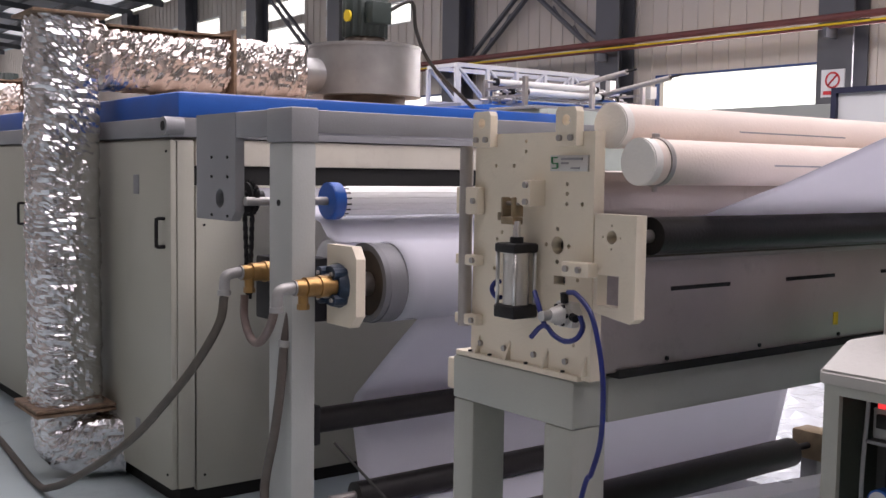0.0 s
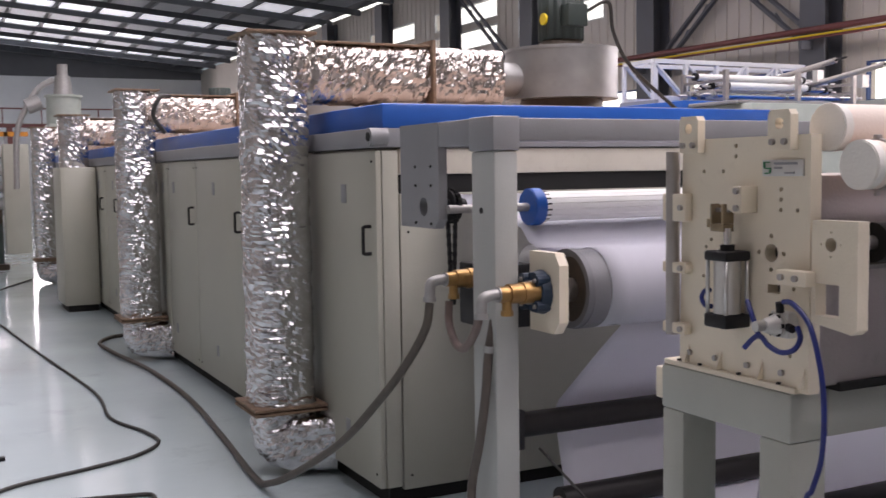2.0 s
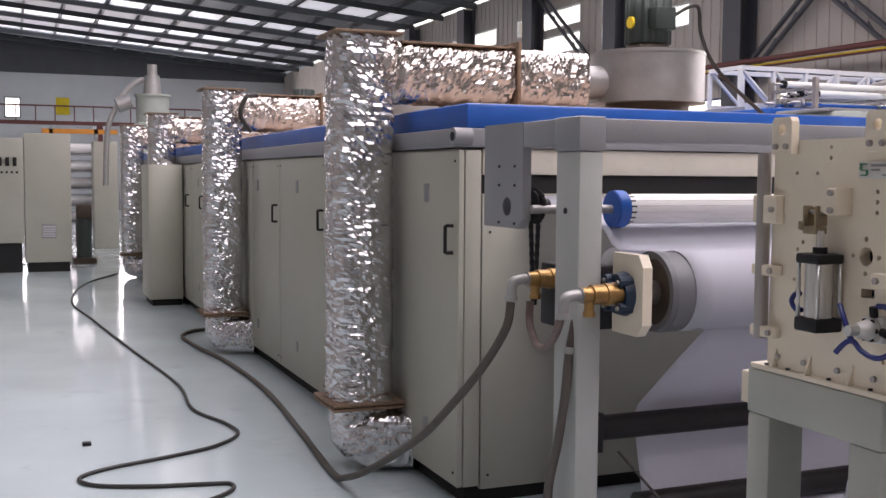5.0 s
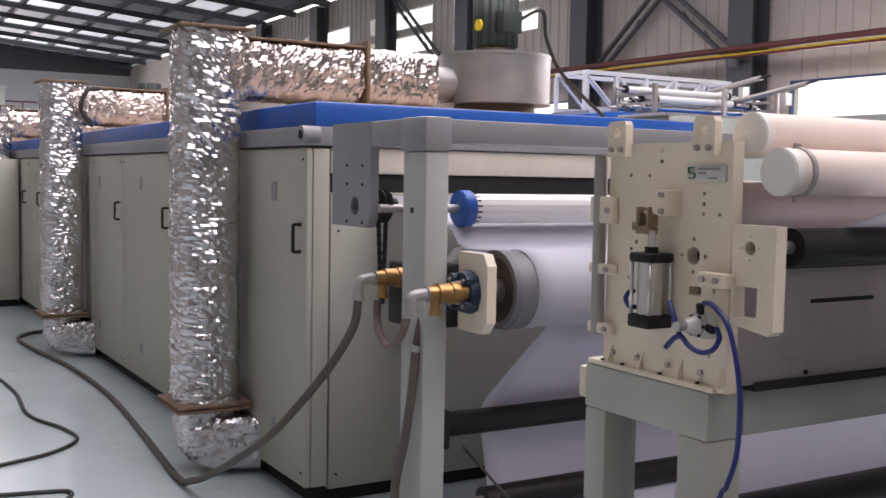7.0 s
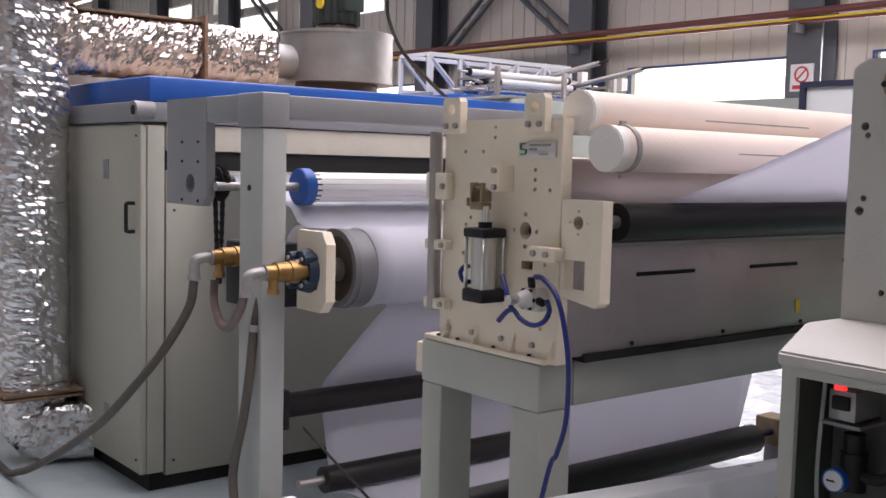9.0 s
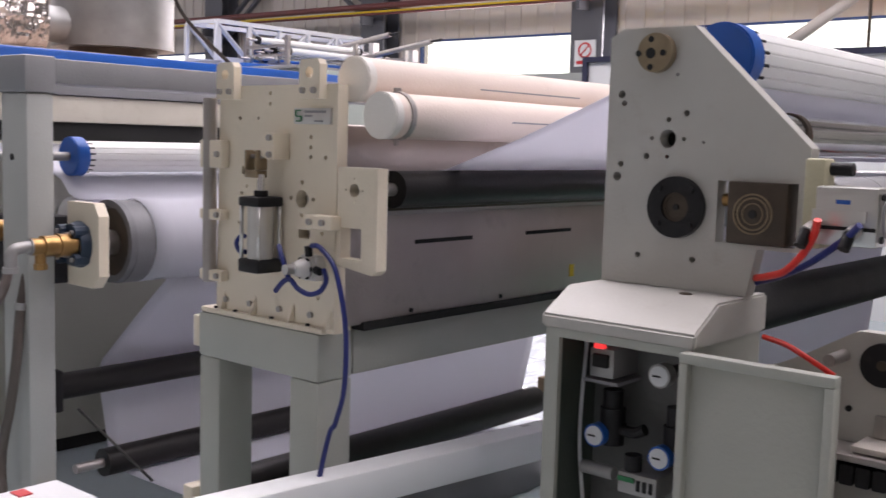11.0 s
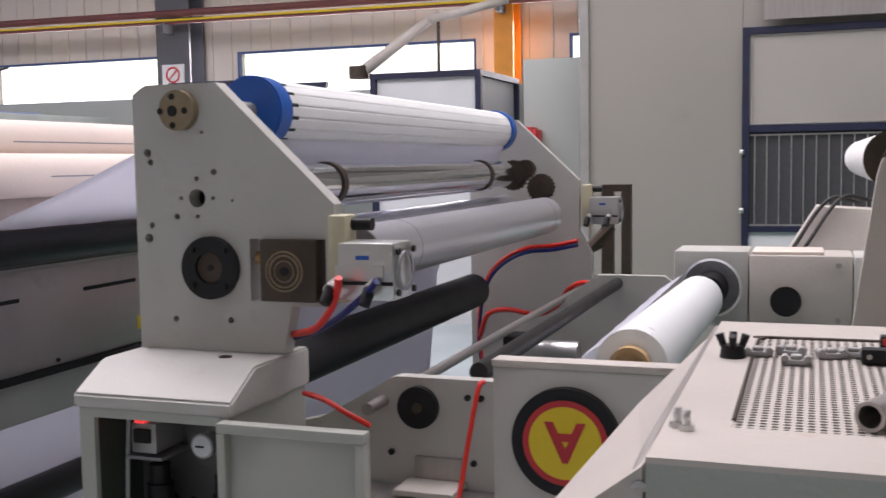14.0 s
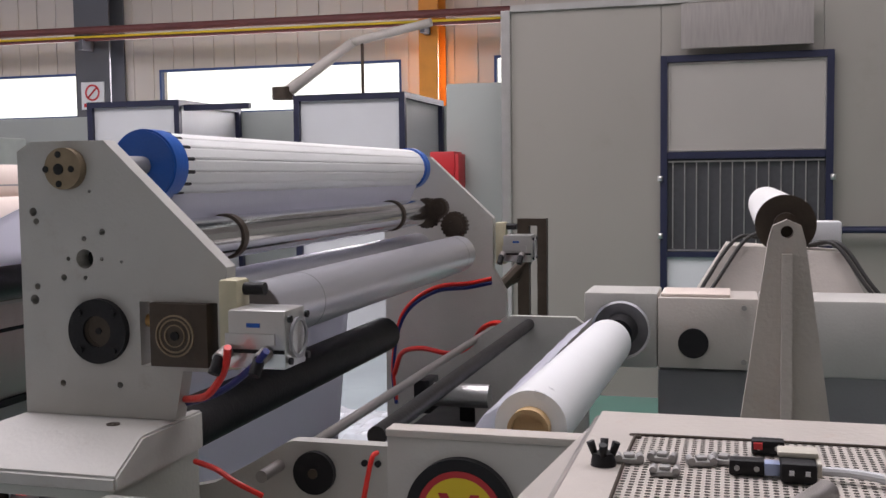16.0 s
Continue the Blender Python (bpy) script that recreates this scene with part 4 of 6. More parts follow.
box(b, -1.128, -1.100, 2.196, 2.25, 1.506, 1.573, 0.002)
part("clevis_bracket", b, PLATE, ca, smooth=False)
for zz in (1.518, 1.561):
    piece("bolt", BOLT, ca, (-1.114, 2.196, zz))
# arm plate that carries the black roll
b = bm_new()
prism(b, [(-0.905, 1.255), (-0.785, 1.238), (-0.77, 1.25), (-0.77, 1.495), (-0.905, 1.495)], 2.235, 2.27)
part("arm_plate", drill(b, [(-0.848, 1.44, 0.0165), (-0.893, -0.822, 1.272, 1.348), (-0.848, 1.468, 0.003), (-0.848, 1.412, 0.003), (-0.876, 1.44, 0.003), (-0.82, 1.44, 0.003)]), PLATE, ca, "cream arm plate with square opening", smooth=False)
# Black disc added behind the round hole in place of its shade.
part("bore_shade", rod(bm_new(), (-0.848, 2.272, 1.44), (-0.848, 2.28, 1.44), 0.022, 18), VOID, ca)
k = part("arm_block", box(bm_new(), -0.985, -0.89, 2.20, 2.235, 1.34, 1.375, 0.004), PLATE, ca)
for xx in (-0.965, -0.92):
    piece("bolt", BOLT, k, (xx, 2.20, 1.358))
# name plate
np_ = part("name_plate", box(bm_new(), -1.077, -0.943, 2.243, 2.25, 1.597, 1.637, 0.001), ALU, ca, "aluminium name plate")
for q in ((-1.068, -1.05, 1.630, 1.633), (-1.071, -1.067, 1.618, 1.633), (-1.068, -1.05, 1.615, 1.618), (-1.051, -1.047, 1.606, 1.618), (-1.068, -1.05, 1.603, 1.606)):
    part("mark", box(bm_new(), q[0], q[1], 2.2405, 2.243, q[2], q[3]), GREENT, np_, smooth=False)
for q in ((-1.035, -0.96, 1.625, 1.631), (-1.035, -1.01, 1.615, 1.62), (-1.0, -0.97, 1.603, 1.607)):
    part("caption_bar", box(bm_new(), q[0], q[1], 2.2405, 2.243, q[2], q[3]), GREY, np_, smooth=False)
# regulator with blue hoses
rg = part("regulator", rod(bm_new(), (-0.987, 2.25, 1.24), (-0.987, 2.205, 1.24), 0.030, 24), CASTW, ca, "pale cast metal pressure regulator")
part("port_block", box(bm_new(), -1.017, -0.957, 2.215, 2.245, 1.208, 1.272, 0.006), CASTW, rg)
part("bonnet", rod(bm_new(), (-0.987, 2.205, 1.24), (-0.991, 2.170, 1.24), 0.027, 22, 0.016), CASTW, rg)
part("knob_tip", rod(bm_new(), (-0.991, 2.170, 1.24), (-0.993, 2.145, 1.24), 0.013, 16), ALU, rg)
for a in range(6):
    piece("bolt", DARKB, rg, (-0.987 + 0.024 * math.cos(a * 1.047), 2.204, 1.24 + 0.024 * math.sin(a * 1.047)))
part("fitting", rod(bm_new(), (-0.983, 2.215, 1.270), (-0.983, 2.212, 1.295), 0.010, 12), BLACK, rg)
part("fitting", rod(bm_new(), (-0.957, 2.215, 1.238), (-0.937, 2.21, 1.235), 0.010, 12), BLACK, rg)
solo("air_hose", sweep(bm_new(), [(-0.962, 2.205, 1.299), (-0.922, 2.195, 1.298), (-0.867, 2.190, 1.258), (-0.832, 2.185, 1.181), (-0.811, 2.180, 1.090), (-0.809, 2.175, 0.969), (-0.832, 2.170, 0.882), (-0.862, 2.165, 0.804), (-0.950, 2.120, 0.300), (-1.000, 2.000, 0.012)], 0.0066, 10, 10), BLUEH, "blue air hose hanging down the stand", "hose")
solo("air_hose_loop", sweep(bm_new(), [(-0.912, 2.200, 1.244), (-0.893, 2.190, 1.221), (-0.903, 2.180, 1.194), (-0.937, 2.175, 1.183), (-0.973, 2.170, 1.194), (-1.000, 2.170, 1.213), (-1.019, 2.165, 1.207), (-1.045, 2.160, 1.180)], 0.0066, 10, 8), BLUEH, "looped blue air hose below the regulator", "hose")
solo("cylinder_hose", sweep(bm_new(), [(-1.068, 2.190, 1.291), (-1.036, 2.175, 1.262), (-1.013, 2.170, 1.226), (-1.000, 2.170, 1.210)], 0.0066, 10, 8), BLUEH, "short blue hose from the cylinder", "hose")
solo("rear_air_hose", sweep(bm_new(), [(-1.211, 2.200, 1.261), (-1.235, 2.200, 1.262), (-1.249, 2.200, 1.280), (-1.248, 2.210, 1.297), (-1.252, 2.230, 1.298)], 0.0066, 10, 8), BLUEH, "blue hose bow beside the cylinder", "hose")

tk = thing("steel_tank", "brown-grey stainless trough with dark slots under the tubes", "tank")
part("body", box(bm_new(), -1.33, -0.94, 2.30, 4.28, 1.085, 1.37, 0.006), TANK, tk)
part("lip", box(bm_new(), -1.34, -0.90, 2.31, 4.27, 1.37, 1.385, 0.003), STEEL, tk)
part("back_cover", box(bm_new(), -1.33, -1.0, 2.31, 4.27, 1.385, 1.60, 0.01), TANK, tk)
part("rim_rod", rod(bm_new(), (-0.885, 2.30, 1.392), (-0.885, 4.27, 1.392), 0.009, 12), BROWN, tk)
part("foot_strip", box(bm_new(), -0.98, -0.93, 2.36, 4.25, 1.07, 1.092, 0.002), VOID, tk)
for ya in (2.56, 3.07, 3.58):
    # Slots are not cut; black strips paint their shade on the tank.
    part("slot", box(bm_new(), -0.942, -0.9365, ya, ya + 0.247, 1.285, 1.296, 0.001), VOID, tk, "dark strip painting the shade of a long slot")
for ya in (2.55, 2.95, 3.35, 3.75):
    p = piece("bolt", DARKB, tk, (-0.94, ya, 1.105), Matrix.Rotation(radians(90), 4, 'Z'))
p = part("warning_label", box(bm_new(), -0.9395, -0.938, 3.32, 3.345, 1.135, 1.175), YELLOW, tk, "small yellow warning sticker", smooth=False)

for nm, x, z, y0 in (("A", -0.935, 1.712, 2.31), ("B", -0.822, 1.622, 2.29)):
    t = thing("white_tube", "long pinkish white capped tube above the trough", "tube", "white tubes")
    part("pipe", rod(bm_new(), (x, y0 + 0.012, z), (x, 4.3, z), 0.056, 44), TUBE, t)
    b = bm_new()
    rod(b, (x, y0, z), (x, y0 + 0.03, z), 0.0575, 44)
    bmesh.ops.bevel(b, geom=[e for e in b.edges if len(e.link_faces) == 2 and e.calc_face_angle() > 1], offset=0.003, segments=2, affect='EDGES')
    part("end_cap", b, TUBEC, t, "white end cap")
    if nm == "B":
        part("clamp", ring(bm_new(), (x, y0 + 0.055, z), (0, 1, 0), 0.055, 0.060, 0.015, 40), STEEL, t, "steel hose clamp")
        part("clamp_screw", box(bm_new(), x - 0.005, x + 0.005, y0 + 0.052, y0 + 0.072, z + 0.058, z + 0.069, 0.002), STEEL, t)
        part("clamp_screw", box(bm_new(), x - 0.004, x + 0.004, y0 + 0.055, y0 + 0.068, z - 0.072, z - 0.058, 0.002), STEEL, t)
    part("rod_mount", rod(bm_new(), (x - 0.13, 2.40, z - 0.02), (x, 2.40, z - 0.02), 0.008, 8), STEEL, t)
    q = part("print_line", box(bm_new(), x + 0.0545, x + 0.0563, 2.75, 3.25, z - 0.005, z - 0.001), GREY, t, smooth=False)
roller("black_roll", "black rubber coated roll under the white web", -0.848, 1.44, 2.37, 4.25, 0.047, DARKR, 0.09)
web("web_rise", "white web rising from the black roll to the winder", [(-0.92, 1.475), (-0.87, 1.4875), (-0.84, 1.489), (-0.6, 1.575), (-0.35, 1.68), (-0.10, 1.780), (-0.05, 1.802), (-0.018, 1.8075)], 2.56, 4.1)

# lower rollers and web under the stand
roller("stand_floor_roller", "dark grey roller low under the stand", -1.62, 0.46, 2.5, 4.12, 0.06, DARKR, 0.05)
rm = thing("roller_end_mount", "beige roller mount on a post standing on the floor", "bracket")
part("post", box(bm_new(), -1.66, -1.58, 4.26, 4.34, 0.0, 0.41, 0.006), GREY, rm)
part("block", box(bm_new(), -1.70, -1.54, 4.25, 4.36, 0.41, 0.53, 0.008), OLDB, rm)
part("pin", rod(bm_new(), (-1.62, 4.13, 0.47), (-1.62, 4.25, 0.47), 0.014, 12), BLACK, rm)
web("web_under", "white web passing below the stand", [(-1.9, 0.36), (-1.70, 0.47), (-1.675, 0.50), (-1.60, 0.85), (-1.40, 1.02)], 2.79, 4.1)
wbm = thing("white_beam", "long pale wrapped beam lying low beside the stand", "beam")
wbm.matrix_basis = pose(-0.835, 2.46, 0.0, 0, 0, -8.1)
part("beam", box(bm_new(), -0.045, 0.045, -0.82, 0.85, 0.655, 0.745, 0.006), FILM, wbm)
for yy in (-0.7, 0.7):
    part("foot", box(bm_new(), -0.03, 0.03, yy - 0.03, yy + 0.03, 0.0, 0.655, 0.004), GREY, wbm)
solo("floor_plate", box(bm_new(), -2.15, -1.72, 2.9, 4.4, 0.0, 0.2, 0.01), GREY, "low grey machine base on the floor", "machine base")
b = bm_new()
n = 46
vs = [[b.verts.new((-4.2 + 3.4 * i / n, 4.35 + 3.4 * j / n, max(0.004, 0.035 + 0.05 * noise.noise(Vector((i * 0.6, j * 0.6, 1))) + 0.03 * noise.noise(Vector((i * 1.7, j * 1.7, 5)))))) for j in range(n + 1)] for i in range(n + 1)]
for i in range(n):
    for j in range(n):
        b.faces.new((vs[i][j], vs[i + 1][j], vs[i + 1][j + 1], vs[i][j + 1]))
solo("plastic_sheeting", b, mat("crumpled_plastic", (0.78, 0.82, 0.86), 0.15, 0.2, var=0.15, scale=8), "crumpled shiny plastic sheeting on the floor", "plastic sheet", smooth=False)
nb = thing("white_panel_box", "white topped low box beside the walkway", "box")
b = bm_new()
box(b, -1.17, -0.65, 0.85, 1.64, 0.0, 0.79, 0.008)
part("case", b, PALEP, nb)
part("red_mark", box(bm_new(), -1.15, -1.11, 1.52, 1.55, 0.79, 0.793), REDP, nb, smooth=False)

# ---- winder ----
wd = thing("winder", "grey-white winder with drilled side plates on a valve cabinet", "winder")
OUT = [(-0.157, 1.297), (0.148, 1.297), (0.165, 1.385), (0.245, 1.385), (0.254, 1.568), (0.021, 1.79), (-0.129, 1.79), (-0.157, 1.773)]
H_ = [(-0.024, 1.58, 0.0175), (0.083, 0.235, 1.392, 1.506), (-0.128, 1.664, 0.008), (-0.122, 1.647, 0.006), (0.013, 1.628, 0.006), (-0.068, 1.546, 0.006), (-0.124, 1.529, 0.006), (-0.131, 1.505, 0.009), (-0.078, 1.354, 0.006), (0.039, 1.355, 0.006), (-0.024, 1.616, 0.005), (-0.058, 1.58, 0.004), (0.01, 1.58, 0.004), (-0.024, 1.546, 0.004), (0.05, 1.575, 0.003), (-0.01, 1.70, 0.003)]
b = bm_new()
prism(b, OUT, 2.25, 2.285)
part("side_plate", drill(b, H_), WIND, wd, "grey-white drilled plate with sloping edge", smooth=False)
# Added black sheet that paints the depth behind the drilled holes.
part("hole_shade", box(bm_new(), -0.14, 0.07, 2.288, 2.296, 1.33, 1.68), VOID, wd, smooth=False)
b = bm_new()
prism(b, [(-0.158, 0.0), (0.30, 0.0), (0.30, 1.3), (0.252, 1.385)] + OUT[4:], 4.30, 4.335)
part("far_side_plate", b, WIND, wd, smooth=False)
bz = part("bronze_boss", rod(bm_new(), (-0.051, 2.25, 1.741), (-0.051, 2.232, 1.741), 0.037, 32), OLDB, wd, "worn bronze flange")
# The flange's holes are black discs that paint the shade inside them.
part("painted_bore", rod(bm_new(), (-0.059, 2.232, 1.74), (-0.059, 2.2305, 1.74), 0.010, 14), VOID, bz)
for a in range(4):
    part("painted_bore", rod(bm_new(), (-0.059 + 0.026 * math.cos(a * math.pi / 2), 2.232, 1.74 + 0.026 * math.sin(a * math.pi / 2)), (-0.059 + 0.026 * math.cos(a * math.pi / 2), 2.2305, 1.74 + 0.026 * math.sin(a * math.pi / 2)), 0.006, 10), VOID, bz)
bc = part("bearing_cover", ring(bm_new(), (0.004, 2.25, 1.452), (0, -1, 0), 0.028, 0.058, 0.014, 40), BLACK, wd, "black bearing cover")
part("shaft_end", rod(bm_new(), (0.004, 2.28, 1.452), (0.004, 2.243, 1.452), 0.024, 24), BROWN, bc)
part("centre", rod(bm_new(), (0.004, 2.243, 1.452), (0.004, 2.241, 1.452), 0.006, 10), VOID, bc)
part("inner_ring", ring(bm_new(), (0.004, 2.25, 1.452), (0, -1, 0), 0.022, 0.03, 0.008, 30), BROWN, bc)
for a in range(4):
    piece("bolt", DARKB, bc, (0.004 + 0.047 * math.cos(math.pi / 4 + a * math.pi / 2), 2.236, 1.452 + 0.047 * math.sin(math.pi / 4 + a * math.pi / 2)))
sb = part("slide_block", box(bm_new(), 0.11, 0.222, 2.235, 2.30, 1.394, 1.506, 0.003), BROWN, wd, "oily brown slide block")
for r0, r1 in ((0.034, 0.037), (0.027, 0.030), (0.018, 0.020)):
    part("groove_ring", ring(bm_new(), (0.160, 2.235, 1.449), (0, -1, 0), r0, r1, 0.0025, 36), OLDB, sb)
part("centre", rod(bm_new(), (0.160, 2.235, 1.449), (0.160, 2.232, 1.449), 0.008, 14), VOID, sb)
part("slide_pin", rod(bm_new(), (0.088, 2.27, 1.47), (0.11, 2.27, 1.47), 0.012, 12), BRASS, sb)
CREAMY = mat("yellowed_bracket", (0.52, 0.48, 0.33), 0.45, var=0.1, scale=12)
for yy, s in ((2.20, 1), (4.30, 1)):
    br = part("end_bracket", box(bm_new(), 0.262, 0.298, yy, yy + 0.05, 1.40, 1.552, 0.006), CREAMY, wd, "yellowed end bracket")
    part("adjust_screw", rod(bm_new(), (0.298, yy + 0.03, 1.535), (0.335, yy + 0.03, 1.535), 0.011, 12), BLACK, br)
    ac = part("air_cylinder", box(bm_new(), 0.300, 0.402, yy - 0.042, yy + 0.042, 1.412, 1.508, 0.005), ALU, wd, "compact aluminium air cylinder")
    part("rib", box(bm_new(), 0.298, 0.385, yy - 0.047, yy - 0.041, 1.452, 1.470), ALU, ac, smooth=False)
    # Black bar on the face paints the shade of a groove.
    part("painted_groove", box(bm_new(), 0.301, 0.40, yy - 0.0445, yy - 0.0415, 1.438, 1.444), VOID, ac, smooth=False)
    part("cap_ring", ring(bm_new(), (0.405, yy, 1.46), (1, 0, 0), 0.028, 0.034, 0.004, 28), GREY, ac)
    part("logo_mark", box(bm_new(), 0.335, 0.358, yy - 0.0445, yy - 0.0415, 1.480, 1.487), BLUEP, ac, smooth=False)
    for dy in (-0.034, 0.034):
        for dz in (-0.034, 0.034):
            piece("bolt", DARKB, ac, (0.405, yy + dy, 1.46 + dz), Matrix.Rotation(radians(90), 4, 'Z'))
    for xx in (0.30, 0.37):
        ft = part("fitting", rod(bm_new(), (xx, yy - 0.045, 1.44), (xx, yy - 0.075, 1.432), 0.0115, 12), STEEL, ac)
        part("collar", rod(bm_new(), (xx, yy - 0.07, 1.435), (xx - 0.004, yy - 0.085, 1.41), 0.010, 12), BLACK, ft)
solo("red_air_hose", sweep(bm_new(), [(0.325, 2.110, 1.455), (0.314, 2.125, 1.428), (0.289, 2.150, 1.395), (0.244, 2.190, 1.359), (0.198, 2.230, 1.342), (0.156, 2.270, 1.331)], 0.0065, 10, 8), REDH, "bright red air hose to the cylinder", "hose")
solo("dark_blue_air_hose", sweep(bm_new(), [(0.391, 2.110, 1.451), (0.368, 2.125, 1.430), (0.330, 2.150, 1.403), (0.279, 2.190, 1.372), (0.214, 2.240, 1.342), (0.156, 2.280, 1.322)], 0.006, 10, 8), BLUEH, "dark blue air hose to the cylinder", "hose")
for dz, m, l in ((0.0, REDH, "red air hose drooping from the far cylinder"), (-0.015, BLUEH, "blue air hose drooping from the far cylinder")):
    solo("far_air_hose", sweep(bm_new(), [(0.266, 4.22, 1.357 + dz), (0.177, 4.22, 1.338 + dz), (0.073, 4.22, 1.326 + dz), (-0.013, 4.22, 1.282 + dz), (-0.067, 4.22, 1.219 + dz), (-0.095, 4.22, 1.126 + dz), (-0.105, 4.22, 1.012 + dz), (-0.094, 4.22, 0.908 + dz)], 0.0075, 8, 8), m, l, "hose")
solo("curly_red_hose", sweep(bm_new(), [(-0.088, 4.180, 1.009), (-0.047, 4.150, 1.093), (0.042, 4.100, 1.120), (0.158, 4.050, 1.114), (0.240, 4.000, 1.153), (0.293, 3.960, 1.217), (0.348, 3.940, 1.240), (0.397, 3.920, 1.218), (0.423, 3.900, 1.167), (0.428, 3.880, 1.141)], 0.009, 8, 10), REDH, "curling red air hose behind the rollers", "hose")

slat_roller("large white slatted spreader roller with blue end discs on the winder", -0.018, 1.747, 2.44, 4.20, 0.067, 0.16, 0.0715)
c = roller("chrome_roll", "polished chrome nip roll with dark collars", 0.038, 1.596, 2.30, 4.05, 0.045, CHROME, 0.005, 56)
for yy in (2.66, 3.78):
    part("collar", ring(bm_new(), (0.038, yy, 1.596), (0, 1, 0), 0.044, 0.049, 0.022, 40), BROWN, c)
g = thing("gear_pair", "dark greasy gears on the far side of the winder", "gears")
for x, z, r, y in ((0.045, 1.59, 0.05, 4.16), (0.135, 1.545, 0.045, 4.20), (0.10, 1.61, 0.03, 4.12)):
    b = bm_new()
    rod(b, (x, y, z), (x, y + 0.03, z), r, 28)
    for k in range(20):
        a = k * math.pi / 10
        box(b, x + r * math.cos(a) - 0.004, x + r * math.cos(a) + 0.004, y, y + 0.03, z + r * math.sin(a) - 0.004, z + r * math.sin(a) + 0.004)
    ring(b, (x, y - 0.004, z), (0, 1, 0), r * 0.4, r * 0.7, 0.006, 24)
    part("gear", b, BROWN, g, smooth=False)
s = roller("silver_roll", "satin silver pressure roll across the winder", 0.165, 1.449, 2.53, 4.14, 0.063, SILVER, 0.12, 56)
part("end_ring", ring(bm_new(), (0.165, 2.526, 1.449), (0, 1, 0), 0.02, 0.061, 0.006, 44), mat("dull_roll_end", (0.20, 0.18, 0.17), 0.55, 0.3), s, "dull brown-grey roll end")
part("seam", ring(bm_new(), (0.165, 2.76, 1.449), (0, 1, 0), 0.0625, 0.0633, 0.002, 56), GREY, s)
part("seam", ring(bm_new(), (0.165, 4.05, 1.449), (0, 1, 0), 0.0625, 0.0633, 0.002, 56), GREY, s)
roller("grey_roll", "satin grey roll beneath the chrome roll", 0.0, 1.462, 2.33, 4.2, 0.055, SILVER, 0.05, 48)
roller("black_guide_roll", "black rubber guide roll below the winder rolls", 0.10, 1.258, 2.30, 3.52, 0.050, BLACK, 0.012, 40)
web("web_winder", "white web threaded down through the winder", [(0.030, 1.690), (0.012, 1.655), (-0.012, 1.60), (-0.016, 1.54)], 2.47, 4.10)
web("web_tail", "white web hanging below the guide roll", [(-0.01, 1.405), (-0.05, 1.30), (-0.07, 1.10), (-0.11, 0.70), (-0.13, 0.40)], 2.45, 3.62)

# valve cabinet under the near plate
vb = thing("valve_cabinet", "pale green valve cabinet with its door open", "cabinet")
X0, X1, YF, YB = -0.155, 0.146, 2.06, 2.33
b = bm_new()
t = 0.012
box(b, X0, X0 + t, YF, YB, 0.02, 1.224)
box(b, X1 - t, X1, YF, YB, 0.02, 1.224)
box(b, X0 + t, X1 - t, YB - t, YB, 0.02, 1.224)
box(b, X0, X1, YF, YB, 0.0, 0.02)
box(b, X0 + t, X0 + 0.03, YF, YF + t, 0.02, 1.224)
box(b, X0 + 0.03, X1 - t, YF, YF + t, 1.208, 1.224)
part("shell", b, STAND, vb, smooth=False)
b = bm_new()
side = [(YF - 0.006, 1.225), (YF - 0.006, 1.249), (YF + 0.078, 1.296), (YB + 0.01, 1.296), (YB + 0.01, 1.225)]
v = [[b.verts.new((xx, y, z)) for y, z in side] for xx in (X0 - 0.008, X1 + 0.006)]
b.faces.new(v[0])
b.faces.new(v[1][::-1])
for i in range(5):
    j = (i + 1) % 5
    b.faces.new((v[0][i], v[1][i], v[1][j], v[0][j]))
bmesh.ops.recalc_face_normals(b, faces=b.faces)
bmesh.ops.bevel(b, geom=list(b.edges), offset=0.004, segments=2, affect='EDGES')
part("sloping_top", b, WIND, vb, "worn pale sloping top")
# Added dark sheet that paints the cabinet's inner shade on its left wall.
part("wall_shade", box(bm_new(), X0 + t + 0.001, X0 + t + 0.005, YF + 0.014, 2.214, 0.03, 1.225), mat("dark_green_wall_shade", (0.06, 0.075, 0.06), 0.5), vb, "dark green sheet painting the shade on the inner wall", smooth=False)
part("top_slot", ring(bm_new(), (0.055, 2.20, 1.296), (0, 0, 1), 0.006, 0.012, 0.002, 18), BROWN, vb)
# Board colour is darkened for the cabinet's inner shade; stains are its own.
part("back_board", box(bm_new(), X0 + 0.014, X1 - 0.014, 2.215, 2.23, 0.03, 1.222), mat("shaded_back_board", (0.14, 0.14, 0.135), 0.5, var=0.15, scale=9, stain=(0.06, 0.05, 0.045), amount=0.5), vb, smooth=False)
dr = part("door", box(bm_new(), 0.136, 0.398, 2.045, 2.053, 0.25, 1.212, 0.003), STAND, vb, "open pale green cabinet door")
for q in ((0.136, 0.398, 1.205, 1.222), (0.136, 0.398, 0.245, 0.262)):
    part("door_lip", box(bm_new(), q[0], q[1], 2.03, 2.056, q[2], q[3], 0.002), STAND, dr)
for q in ((0.136, 0.152), (0.382, 0.398)):
    part("door_lip", box(bm_new(), q[0], q[1], 2.03, 2.056, 0.262, 1.205, 0.002), STAND, dr)
part("latch", rod(bm_new(), (0.34, 2.045, 0.98), (0.34, 2.03, 0.98), 0.009, 12), ALUM, dr)
yv = 2.215
